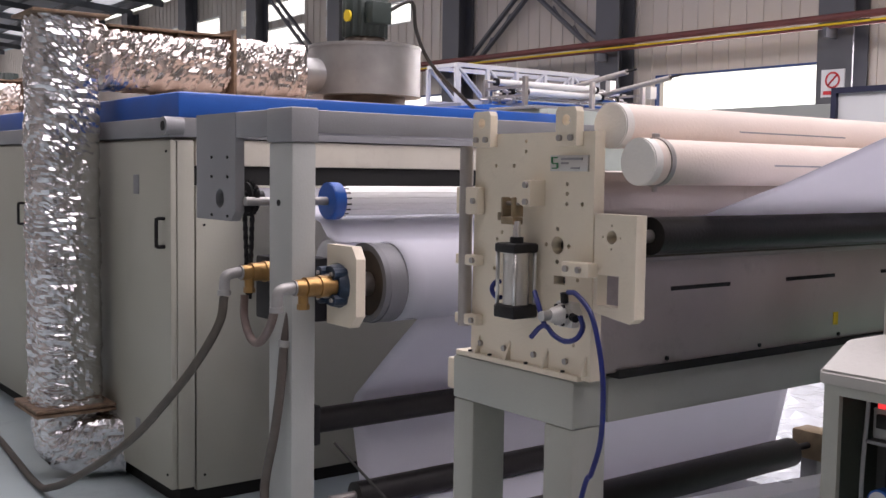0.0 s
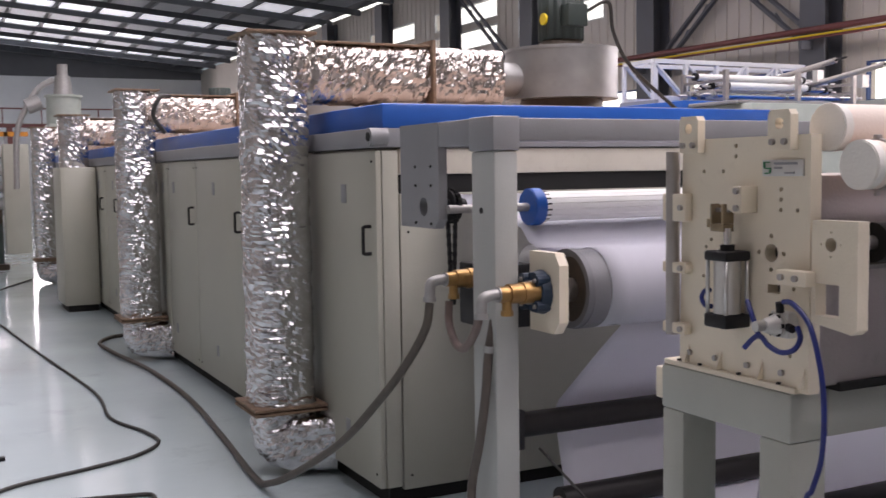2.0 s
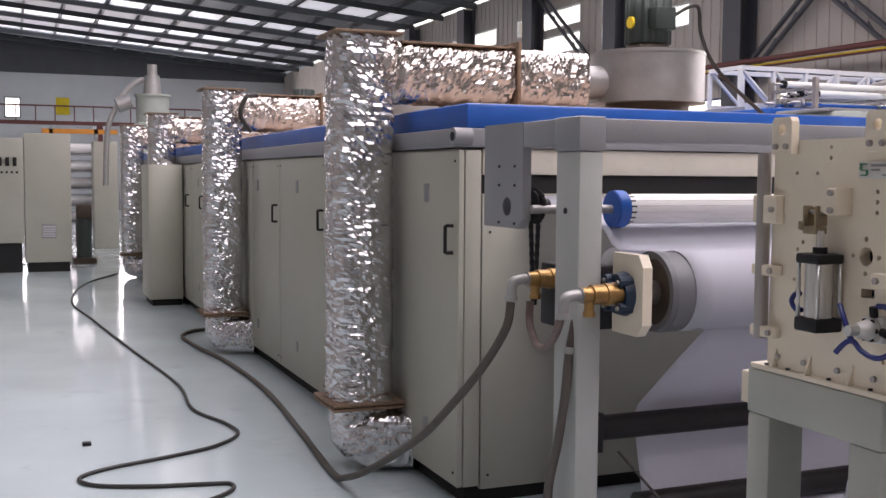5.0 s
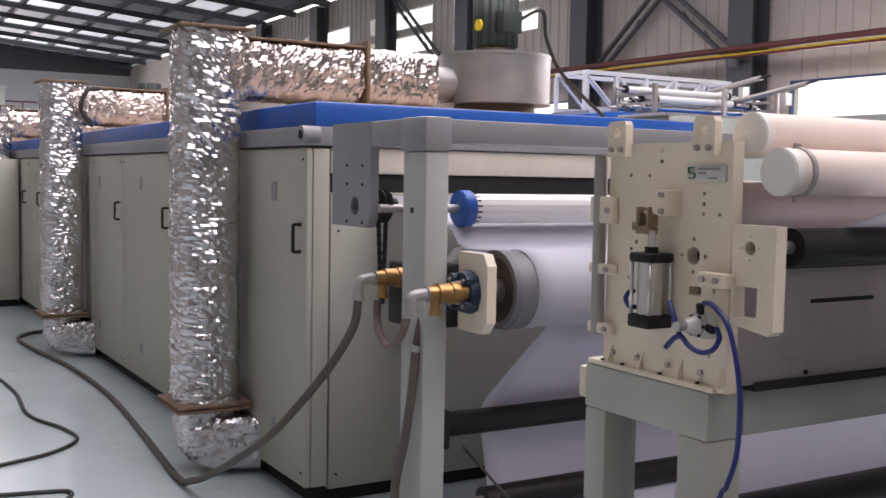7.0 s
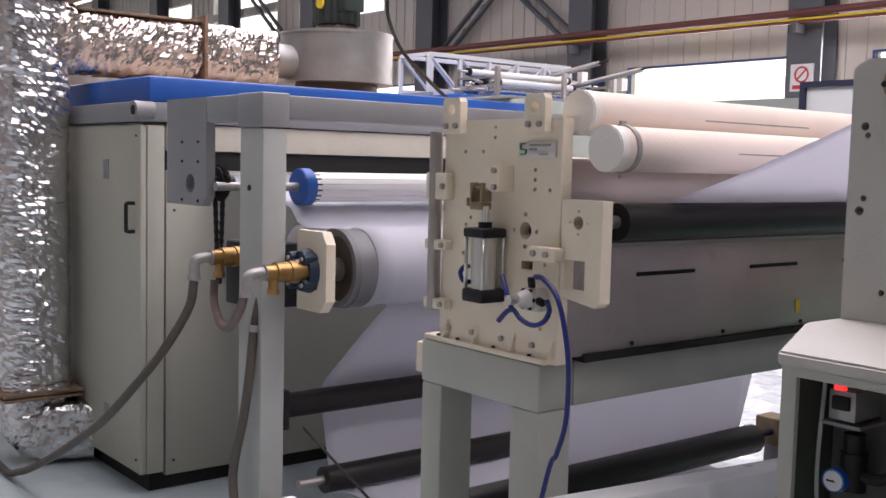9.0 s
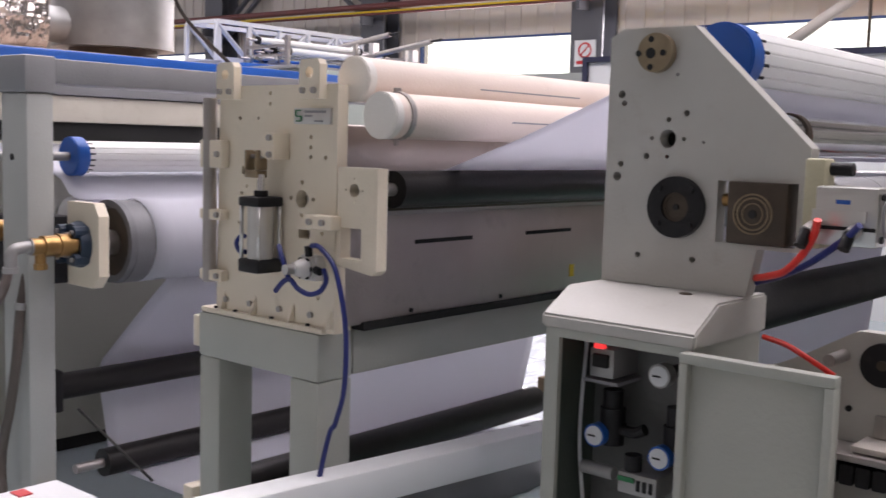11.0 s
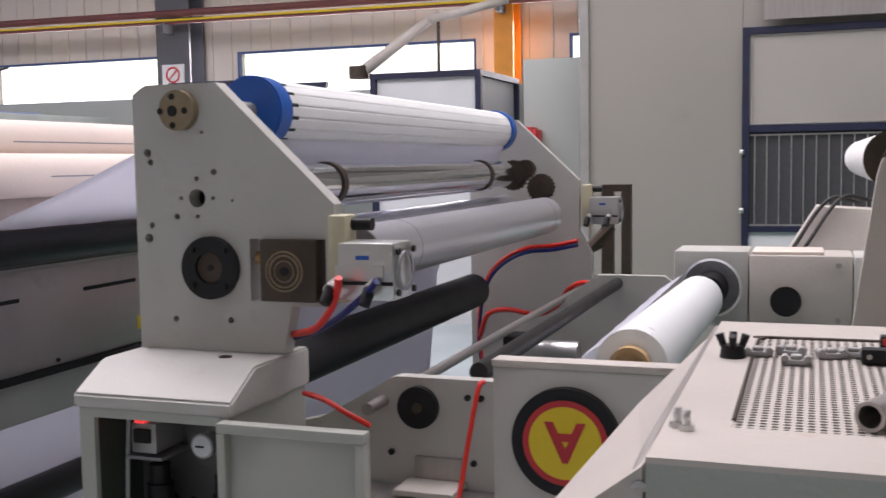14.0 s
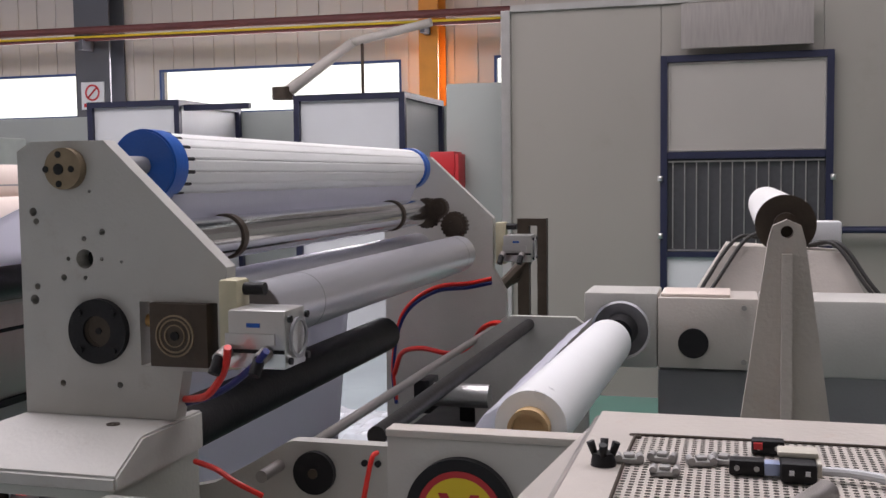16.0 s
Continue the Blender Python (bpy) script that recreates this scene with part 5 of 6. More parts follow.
for gx, gz, m in ((0.055, 1.155, ALUM), (-0.075, 1.02, BLUEP), (0.062, 1.005, BLUEP)):
    gg = part("pressure_gauge", rod(bm_new(), (gx, yv - 0.10, gz), (gx, yv - 0.075, gz), 0.022, 26), ALUM if m is ALUM else BLUEP, vb, "small round pressure gauge")
    part("dial", rod(bm_new(), (gx, yv - 0.1015, gz), (gx, yv - 0.100, gz), 0.0185, 24), PALEP, gg, "white dial")
    part("needle", box(bm_new(), gx - 0.012, gx + 0.004, yv - 0.1035, yv - 0.1018, gz - 0.002, gz + 0.001), BLACK, gg, smooth=False)
    part("stem", rod(bm_new(), (gx, yv - 0.075, gz), (gx, yv, gz), 0.012, 12), BLACK, gg)
for gx, gz in ((-0.06, 1.07), (0.075, 1.06)):
    rr = part("filter_regulator", rod(bm_new(), (gx, yv - 0.06, gz - 0.07), (gx, yv - 0.06, gz), 0.024, 20), BLACK, vb, "black filter regulator")
    part("knob", rod(bm_new(), (gx, yv - 0.06, gz), (gx, yv - 0.06, gz + 0.035), 0.019, 18), BLACK, rr)
    part("port", sweep(bm_new(), [(gx + 0.02, yv - 0.06, gz - 0.04), (gx + 0.05, yv - 0.06, gz - 0.04), (gx + 0.07, yv - 0.06, gz - 0.03)], 0.011, 10, 6), BLACK, rr)
sv = part("solenoid_valve", box(bm_new(), -0.098, -0.045, yv - 0.09, yv, 1.13, 1.185, 0.003), ALUM, vb, "grey valve block with red indicator")
part("indicator", box(bm_new(), -0.088, -0.068, yv - 0.092, yv - 0.08, 1.185, 1.194), REDL, sv, smooth=False)
part("coil", box(bm_new(), -0.088, -0.055, yv - 0.098, yv - 0.088, 1.15, 1.175, 0.002), VOID, sv)
part("shelf", box(bm_new(), -0.11, -0.035, yv - 0.09, yv, 1.118, 1.124), GREY, sv, smooth=False)
sv2 = part("valve_island", box(bm_new(), -0.02, 0.06, yv - 0.10, yv, 0.925, 0.965, 0.003), ALUM, vb, "valve block with green and white labels")
part("green_label", box(bm_new(), -0.018, 0.015, yv - 0.103, yv - 0.10, 0.948, 0.957), GREENT, sv2, smooth=False)
for k in range(3):
    part("caption_bar", box(bm_new(), 0.02 + k * 0.013, 0.027 + k * 0.013, yv - 0.103, yv - 0.10, 0.935, 0.955), BLACK, sv2, smooth=False)
part("muffler", rod(bm_new(), (-0.11, yv - 0.08, 0.95), (-0.04, yv - 0.08, 0.95), 0.013, 14), ALUM, vb)
part("coupling", rod(bm_new(), (0.0, yv - 0.08, 0.965), (0.0, yv - 0.08, 0.995), 0.016, 14), BLACK, vb)
part("air_line", sweep(bm_new(), [(-0.13, yv - 0.05, 1.20), (-0.132, yv - 0.06, 1.0), (-0.12, yv - 0.05, 0.8), (-0.12, yv - 0.05, 0.5)], 0.004, 8, 8), PALEP, vb)

# ---- unwind stand with letter disc ----
un = thing("unwind_stand", "grey-white low stand holding the white film roll", "unwind stand")
b = bm_new()
prism(b, [(0.05, 0.0), (0.62, 0.0), (0.62, 1.247), (0.328, 1.247), (0.315, 1.243), (0.235, 1.195), (0.17, 1.16), (0.05, 1.13)], 2.345, 2.375)
part("low_plate", b, WIND, un, smooth=False)
part("hub_cap", rod(bm_new(), (0.371, 2.345, 1.193), (0.371, 2.332, 1.193), 0.039, 30), BLACK, un, "black round hub cap")
part("hub_pin", rod(bm_new(), (0.371, 2.332, 1.193), (0.371, 2.328, 1.193), 0.009, 12), BROWN, un)
bk = part("bent_bracket", box(bm_new(), 0.364, 0.455, 2.333, 2.345, 1.062, 1.103, 0.002), STEEL, un)
part("tray", box(bm_new(), 0.350, 0.462, 2.26, 2.345, 1.050, 1.061, 0.002), TOPW, bk)
for xx, zz in ((0.315, 1.105), (0.475, 1.095), (0.465, 1.215), (0.49, 1.215)):
    piece("bolt", DARKB, un, (xx, 2.345, zz))
part("cover_plate", box(bm_new(), 0.557, 0.98, 2.195, 2.235, 0.0, 1.306, 0.004), WIND, un)
part("top_rail", box(bm_new(), 0.557, 0.98, 2.190, 2.232, 1.306, 1.318, 0.002), TOPW, un)
ds = part("letter_disc", rod(bm_new(), (0.681, 2.195, 1.191), (0.681, 2.178, 1.191), 0.088, 52), BLACK, un, "black rimmed yellow disc with red letter A upside down")
part("red_ring", ring(bm_new(), (0.681, 2.178, 1.191), (0, -1, 0), 0.059, 0.069, 0.0015, 52), REDP, ds)
part("yellow_face", rod(bm_new(), (0.681, 2.178, 1.191), (0.681, 2.1768, 1.191), 0.0595, 48), YELLOW, ds)
cu = bpy.data.curves.new("letter", 'FONT')
cu.body, cu.size, cu.align_x, cu.extrude, cu.offset = "A", 0.088, 'CENTER', 0.001, 0.0025
tmp = new("letter", cu)
bpy.context.view_layer.update()
lm = bpy.data.meshes.new_from_object(tmp.evaluated_get(bpy.context.evaluated_depsgraph_get()))
bpy.data.objects.remove(tmp)
lm.materials.clear()
lm.materials.append(REDP)
lo = new("letter", lm)
lo.parent = ds
lo.matrix_basis = Matrix.Translation((0.681, 2.1755, 1.222)) @ Matrix.Rotation(radians(90), 4, 'X') @ Matrix.Rotation(radians(180), 4, 'Z')
tr = thing("cable_track", "black cable chain in a pale striped tray", "cable track")
tr.matrix_basis = Matrix.Translation((-0.03, 0.125, -0.045))
part("tray", box(bm_new(), 0.20, 0.56, 2.12, 2.21, 1.08, 1.092, 0.002), STEEL, tr)
lk = mesh_of("track_link", box(bm_new(), -0.012, 0.012, -0.04, 0.04, -0.018, 0.018, 0.003), BLACK)
for k in range(12):
    piece("track_link", lk, tr, (0.21 + k * 0.028, 2.165, 1.055))
for k in range(9):
    a = k * 0.17
    piece("track_link", lk, tr, (0.54 + 0.09 * math.sin(a), 2.165, 0.965 + 0.09 * math.cos(a)), Matrix.Rotation(a, 4, 'Y'))
part("track_leg", box(bm_new(), 0.22, 0.26, 2.13, 2.2, 0.0, 1.08), VOID, tr)
part("track_leg", box(bm_new(), 0.48, 0.52, 2.13, 2.2, 0.0, 1.03), VOID, tr)
solo("red_drop_hose", sweep(bm_new(), [(0.55, 2.17, 1.285), (0.545, 2.15, 1.27), (0.53, 2.12, 1.15), (0.515, 2.08, 1.0), (0.51, 2.06, 0.8), (0.53, 2.05, 0.3), (0.55, 2.05, 0.01)], 0.0042, 8, 8), REDH, "red air hose hanging over the low plate", "hose")
solo("short_red_hose", sweep(bm_new(), [(0.20, 2.22, 1.235), (0.25, 2.2, 1.23), (0.30, 2.18, 1.215), (0.335, 2.2, 1.19)], 0.005, 8, 8), REDH, "short red hose beside the valve cabinet", "hose")
part("far_plate", prism(bm_new(), [(0.30, 0.0), (0.66, 0.0), (0.66, 1.25), (0.62, 1.28), (0.415, 1.28), (0.30, 1.20)], 3.82, 3.85), WIND, un, smooth=False)
roller("tie_bar", "dark grey tie bar between the stand plates", 0.475, 1.255, 2.38, 3.82, 0.018, DARKR)
roller("thin_rod", "thin dark steel rod beside the web", 0.30, 1.20, 2.27, 4.3, 0.011, STEEL)
fr_ = thing("film_roll", "roll of glossy white film on a cardboard core", "film roll")
b = bm_new()
rod(b, (0.737, 2.48, 1.262), (0.745, 3.60, 1.240), 0.067, 60)
part("film", b, FILM, fr_)
part("core", ring(bm_new(), (0.737, 2.452, 1.262), (0, 1, 0), 0.030, 0.038, 0.05, 40), PAPER, fr_, "brown cardboard core")
part("core_plug", rod(bm_new(), (0.737, 2.47, 1.262), (0.737, 2.49, 1.262), 0.031, 24), PAPER, fr_)
part("shaft", rod(bm_new(), (0.748, 3.60, 1.240), (0.760, 3.78, 1.245), 0.032, 20), BLACK, fr_)
web("web_film", "loose transparent white film leaving the roll", [(0.70, 1.31), (0.64, 1.27), (0.60, 1.21), (0.58, 1.12)], 2.5, 3.6)
ck = thing("core_chuck", "polished steel brake chuck disc beside the roll", "chuck")
part("disc", rod(bm_new(), (0.768, 3.745, 1.258), (0.768, 3.765, 1.258), 0.086, 48), mat("brake_disc_steel", (0.16, 0.16, 0.17), 0.3, 0.9, var=0.2, scale=20), ck, "dark steel brake disc")
part("rim", ring(bm_new(), (0.768, 3.738, 1.258), (0, 1, 0), 0.080, 0.087, 0.02, 48), CHROME, ck, "polished steel rim")
part("hub", rod(bm_new(), (0.765, 3.68, 1.254), (0.768, 3.745, 1.258), 0.042, 30, 0.05), BLACK, ck)
fa = thing("box_arm", "grey-white box arm across the back of the unwind stand", "machine arm")
part("arm_end", box(bm_new(), 0.652, 0.87, 3.80, 4.0, 1.135, 1.362, 0.006), WIND, fa)
part("arm", box(bm_new(), 0.872, 1.16, 3.79, 4.0, 1.14, 1.352, 0.006), TOPW, fa)
part("arm_box", box(bm_new(), 1.162, 2.4, 3.775, 4.0, 1.13, 1.352, 0.008), WIND, fa)
part("round_cap", rod(bm_new(), (0.976, 3.79, 1.217), (0.976, 3.775, 1.217), 0.044, 32), BLACK, fa)
for zz in (1.165, 1.325):
    piece("bolt", BOLT, fa, (1.12, 3.79, zz))
part("pedestal", box(bm_new(), 0.87, 2.4, 3.83, 4.5, 0.0, 1.128, 0.01), GREY, fa, "grey cabinet below the arm")
part("top_pad", box(bm_new(), 0.88, 1.08, 3.80, 3.98, 1.352, 1.362, 0.002), TUBE, fa)
b = bm_new()
v = [b.verts.new(q) for q in ((0.86, 4.35, 1.13), (1.60, 4.35, 1.13), (1.60, 4.75, 1.13), (0.86, 4.75, 1.13), (1.06, 4.45, 1.465), (1.45, 4.45, 1.44), (1.45, 4.65, 1.44), (1.06, 4.65, 1.465))]
for f in ((3, 2, 1, 0), (4, 5, 6, 7), (0, 1, 5, 4), (1, 2, 6, 5), (2, 3, 7, 6), (3, 0, 4, 7)):
    b.faces.new([v[i] for i in f])
hs = thing("machine_hood", "beige sloping machine hood with cables on top", "hood")
part("hood", b, TOPW, hs, smooth=False)
part("hood_base", box(bm_new(), 0.87, 1.6, 4.52, 4.8, 0.0, 1.13), GREY, hs)
part("junction_box", box(bm_new(), 1.31, 1.45, 4.5, 4.6, 1.46, 1.545, 0.006), PALEP, hs)
for k, (xa, za) in enumerate(((1.10, 1.47), (1.14, 1.475), (1.42, 1.45), (1.44, 1.45))):
    xs_ = -1 if k < 2 else 1
    part("cable", sweep(bm_new(), [(xa + 0.1 * -xs_, 4.5, za + 0.01), (xa, 4.44, za + 0.02), (xa + xs_ * 0.1, 4.38, za - 0.12), (xa + xs_ * (0.18 + 0.02 * k), 4.33, za - 0.28)], 0.007, 8, 8), CABLE, hs)
bs = bm_new()
for q in ((0.20, 0.25), (0.285, 0.325)):
    box(bs, q[0], q[1], 5.0, 5.04, 0.0, 1.505)
box(bs, 0.20, 0.325, 5.0, 5.04, 1.505, 1.535)
rod(bs, (-0.05, 4.95, 1.05), (0.24, 5.02, 1.36), 0.025, 8)
rod(bs, (-0.05, 4.95, 1.15), (0.24, 5.02, 1.30), 0.015, 8)
solo("brown_rack", bs, BROWN, "dark brown angle iron rack behind the winder", "rack", smooth=False)
for x, y, z in ((0.30, 3.6, 1.07), (0.36, 3.9, 0.98)):
    p = thing("small_actuator", "small steel actuator between the stand plates", "actuator", "actuators")
    part("barrel", rod(bm_new(), (x - 0.07, y, z), (x + 0.1, y, z), 0.035, 24), ALU, p)
    part("block", box(bm_new(), x - 0.12, x - 0.07, y - 0.05, y + 0.05, z - 0.05, z + 0.05, 0.005), BLACK, p)
solo("actuator_shelf", box(bm_new(), 0.1, 0.55, 3.4, 4.1, 0.0, 0.93, 0.01), BLACK, "dark machine block between the plates", "machine block")

# ---- perforated guard with clutter ----
gd = thing("guard_cover", "worn beige machine cover with perforated top", "machine cover")
GX, GY0, GY1, GZ = 0.950, 1.225, 1.803, 1.452
PX0, PX1, PY0, PY1 = 0.996, 1.80, 1.315, 1.703
b = bm_new()
for q in ((GX, PX0, GY0, GY1), (PX1, 1.95, GY0, GY1), (PX0, PX1, GY0, PY0), (PX0, PX1, PY1, GY1)):
    box(b, q[0], q[1], q[2], q[3], GZ - 0.004, GZ)
part("top_frame", b, TOPW, gd, "worn beige top", smooth=False)
b = bm_new()
box(b, GX, 1.95, GY0, GY0 + 0.004, 0.0, GZ - 0.004)
box(b, GX, 1.95, GY1 - 0.004, GY1, 0.0, GZ - 0.004)
box(b, 1.946, 1.95, GY0 + 0.004, GY1 - 0.004, 0.0, GZ - 0.004)
box(b, GX, GX + 0.004, GY0 + 0.004, GY1 - 0.004, 0.0, GZ - 0.004)
part("sides", b, STAND, gd, smooth=False)
sd = bm_new()
vs = [sd.verts.new(q) for q in ((GX - 0.002, GY0, GZ - 0.006), (GX - 0.002, GY1, GZ - 0.006), (GX - 0.095, GY1, 1.35), (GX - 0.095, GY0, 1.375), (GX - 0.11, GY1, 0.0), (GX - 0.11, GY0, 0.0), (GX - 0.002, GY1, 0.0), (GX - 0.002, GY0, 0.0))]
for f in ((0, 1, 2, 3), (3, 2, 4, 5), (0, 3, 5, 7), (1, 6, 4, 2), (0, 7, 6, 1), (4, 6, 7, 5)):
    sd.faces.new([vs[i] for i in f])
part("flared_side", sd, TOPW, gd, "flared worn side panel", smooth=False)
part("edge_bead", sweep(bm_new(), [(GX - 0.004, GY1, GZ - 0.01), (GX - 0.006, 1.6, GZ - 0.012), (GX - 0.006, GY0 + 0.05, GZ - 0.012), (GX - 0.004, GY0, GZ - 0.02)], 0.005, 8, 6), STEEL, gd)
# Black sheet under the perforations, painting the shade within the cover.
part("hole_shade_sheet", box(bm_new(), GX + 0.01, 1.94, GY0 + 0.01, GY1 - 0.01, GZ - 0.20, GZ - 0.17), VOID, gd, smooth=False)
cell = 0.0080
nx, ny = int((PX1 - PX0) / cell), int((PY1 - PY0) / cell)
cw, chh = (PX1 - PX0) / nx, (PY1 - PY0) / ny
vv, ff = [], []
for i in range(nx):
    for j in range(ny):
        cx_, cy_ = PX0 + (i + 0.5) * cw, PY0 + (j + 0.5) * chh
        k = len(vv)
        vv += [(cx_ + sx * cw / 2, cy_ + sy * chh / 2, GZ - 0.001) for sx, sy in ((-1, -1), (1, -1), (1, 1), (-1, 1))]
        vv += [(cx_ + 0.0027 * math.cos(a), cy_ + 0.0027 * math.sin(a), GZ - 0.001) for a in (math.pi * (0.25 * q + 1.25) for q in range(8))]
        for q in range(4):
            c0, c1 = k + q, k + (q + 1) % 4
            p0, p1, p2 = k + 4 + 2 * q, k + 4 + 2 * q + 1, k + 4 + (2 * q + 2) % 8
            ff += [(c0, p1, p0), (c0, c1, p1), (c1, p2, p1)]
pm = bpy.data.meshes.new("perforated_sheet")
pm.from_pydata(vv, [], ff)
pm.materials.append(TOPW)
po = new("perforated_sheet", pm)
po.parent = gd
po["label"] = "perforated beige sheet"
part("sheet_rim", sweep(bm_new(), [(PX0 + 0.4, PY1, GZ), (PX0 + 0.03, PY1, GZ), (PX0 + 0.006, PY1 - 0.012, GZ), (PX0, PY1 - 0.04, GZ), (PX0, PY0 + 0.02, GZ)], 0.0018, 6, 8), BROWN, gd)

ps = thing("roller_post", "tapered beige roller post standing behind the cover", "post")
ps.matrix_basis = Matrix.Translation((0.006, 0.0, -0.012))
b = bm_new()
prism(b, [(0.915, 0.0), (1.42, 0.0), (1.197, 1.62), (1.19, 1.645), (1.168, 1.655), (1.146, 1.645), (1.139, 1.62)], 2.40, 2.425)
part("face", drill(b, [(1.168, 1.635, 0.010)]), TOPW, ps, smooth=False)
b = bm_new()
vs = [b.verts.new(q) for q in ((1.160, 2.40, 0.0), (1.176, 2.40, 0.0), (1.160, 2.40, 1.60), (1.176, 2.40, 1.60), (1.160, 2.22, 0.0), (1.176, 2.22, 0.0), (1.160, 2.385, 1.60), (1.176, 2.385, 1.60))]
for f in ((0, 1, 3, 2), (4, 6, 7, 5), (0, 2, 6, 4), (1, 5, 7, 3), (2, 3, 7, 6), (0, 4, 5, 1)):
    b.faces.new([vs[i] for i in f])
part("web_rib", b, TOPW, ps, smooth=False)
# Disc in black behind the post's hole, standing in for shade.
part("bore_shade", rod(bm_new(), (1.168, 2.427, 1.635), (1.168, 2.432, 1.635), 0.014, 16), VOID, ps)
ir = thing("idler_roll", "pale roll with a dark brown end held by the post", "roller")
ir.matrix_basis = Matrix.Translation((0.006, 0.0, -0.012))
part("sleeve", rod(bm_new(), (1.168, 2.47, 1.645), (1.168, 3.62, 1.645), 0.047, 44), WHITE, ir)
part("end_ring", rod(bm_new(), (1.168, 2.45, 1.645), (1.168, 2.468, 1.645), 0.049, 40), BROWN, ir, "dark brown end")
part("shaft", rod(bm_new(), (1.168, 2.426, 1.645), (1.168, 2.45, 1.645), 0.02, 16), BROWN, ir)

Z = GZ
k = thing("black_knob_cluster", "cluster of black plastic knobs", "knobs")
part("body", rod(bm_new(), (0.978, 1.581, Z), (0.978, 1.581, Z + 0.012), 0.012, 16, 0.010), BLACK, k)
for a in range(4):
    part("knob", rod(bm_new(), (0.978 + 0.008 * math.cos(a * 1.6), 1.581 + 0.008 * math.sin(a * 1.6), Z + 0.010), (0.978 + 0.012 * math.cos(a * 1.6), 1.581 + 0.012 * math.sin(a * 1.6), Z + 0.022), 0.003, 10, 0.004), BLACK, k)
for i, (xx, yy, rot) in enumerate(((1.0, 1.596, 10), (1.03, 1.606, -8), (1.035, 1.561, 0), (1.065, 1.601, 15), (1.085, 1.611, -12))):
    m = pose(xx, yy, Z, 0, 0, rot)
    t_ = thing("metal_clamp_part", "small grey cast metal clamp part", "clamp", "metal clamp parts")
    t_.matrix_basis = m
    b = bm_new()
    box(b, -0.013, 0.013, -0.007, 0.007, 0, 0.005, 0.0015)
    box(b, -0.005, 0.005, -0.005, 0.005, 0.005, 0.009, 0.0015)
    part("block", b, ALUM, t_)
    for dx in (-0.010, 0.010):
        part("lug", rod(bm_new(), (dx, -0.007, 0.005), (dx, 0.007, 0.005), 0.0035, 10), ALUM, t_)
for xx, yy, l in ((1.105, 1.581, "black plastic connector shell"), (1.125, 1.656, "black and red plastic connector")):
    cn = thing("connector_shell", l, "connector")
    part("shell", box(bm_new(), xx - 0.015, xx + 0.015, yy - 0.008, yy + 0.008, Z, Z + 0.014, 0.002), BLACK, cn)
    for dx in (-0.012, 0.012):
        part("screw", rod(bm_new(), (xx + dx * 0.7, yy - 0.008, Z + 0.007), (xx + dx * 0.7, yy - 0.009, Z + 0.007), 0.0025, 8), ALUM, cn)
part("red_tab", box(bm_new(), 1.112, 1.120, 1.645, 1.648, Z + 0.006, Z + 0.012), REDP, cn, smooth=False)
rl = thing("multi_pin_connector", "black and beige multi-pin connector with a white cable", "connector")
part("body", box(bm_new(), 1.133, 1.163, 1.556, 1.596, Z, Z + 0.018, 0.003), BLACK, rl)
part("beige_cap", box(bm_new(), 1.131, 1.165, 1.576, 1.599, Z + 0.018, Z + 0.023, 0.0015), CREAM, rl)
part("side_cap", box(bm_new(), 1.163, 1.167, 1.561, 1.596, Z + 0.005, Z + 0.018, 0.001), CREAM, rl)
part("ribbon", box(bm_new(), 1.120, 1.133, 1.571, 1.586, Z + 0.002, Z + 0.013, 0.001), mat("pale_blue_plastic", (0.35, 0.42, 0.62), 0.4), rl)
for dx in (-0.01, 0.012):
    part("contact", box(bm_new(), 1.146 + dx * 0.6, 1.150 + dx * 0.6, 1.5545, 1.557, Z + 0.008, Z + 0.012), PALEP, rl, smooth=False)
part("cable", sweep(bm_new(), [(1.165, 1.576, Z + 0.008), (1.20, 1.571, Z + 0.008), (1.291, 1.541, Z + 0.005), (1.5, 1.531, Z + 0.005)], 0.0042, 10, 8), PALEP, rl, "white cable")
tb = thing("metal_tube", "short grey metal tube", "tube")
b = bm_new()
q0, q1 = Vector((1.085, 1.326, Z + 0.0105)), Vector((1.165, 1.501, Z + 0.0105))
rod(b, q0, q1, 0.0105, 24, caps=False)
rod(b, q0, q1, 0.008, 24, caps=False)
ring(b, q0, (q1 - q0).normalized(), 0.008, 0.0105, 0.002, 24)
ring(b, q1, (q1 - q0).normalized(), 0.008, 0.0105, 0.002, 24)
part("pipe", b, STEEL, tb)
tp = thing("tape_roll", "roll of white adhesive tape with green printed core", "tape")
part("tape", ring(bm_new(), (1.185, 1.343, Z), (0, 0, 1), 0.050, 0.058, 0.026, 56), WHITE, tp)
part("core", ring(bm_new(), (1.185, 1.343, Z + 0.001), (0, 0, 1), 0.047, 0.050, 0.025, 48), GREENT, tp, "green printed core")
bd = solo("blue_cap", rod(bm_new(), (1.195, 1.441, Z + 0.0), (1.195, 1.441, Z + 0.02), 0.013, 24), mat("teal_cap", (0.03, 0.16, 0.28), 0.4), "small blue plastic cap", "cap")
for xx, yy in ((0.960, 1.306), (0.967, 1.299)):
    s_ = thing("small_screw", "small bright screw standing on its head", "screw", "screws")
    part("head", rod(bm_new(), (xx, yy, Z), (xx, yy, Z + 0.004), 0.0055, 14), ALU, s_)
    part("thread", rod(bm_new(), (xx, yy, Z + 0.004), (xx, yy, Z + 0.014), 0.0028, 10), ALU, s_)

# ---- aisle side: cabinets, cables, far machines ----
sc = thing("side_cabinet", "small cream switch cabinet against the oven", "cabinet")
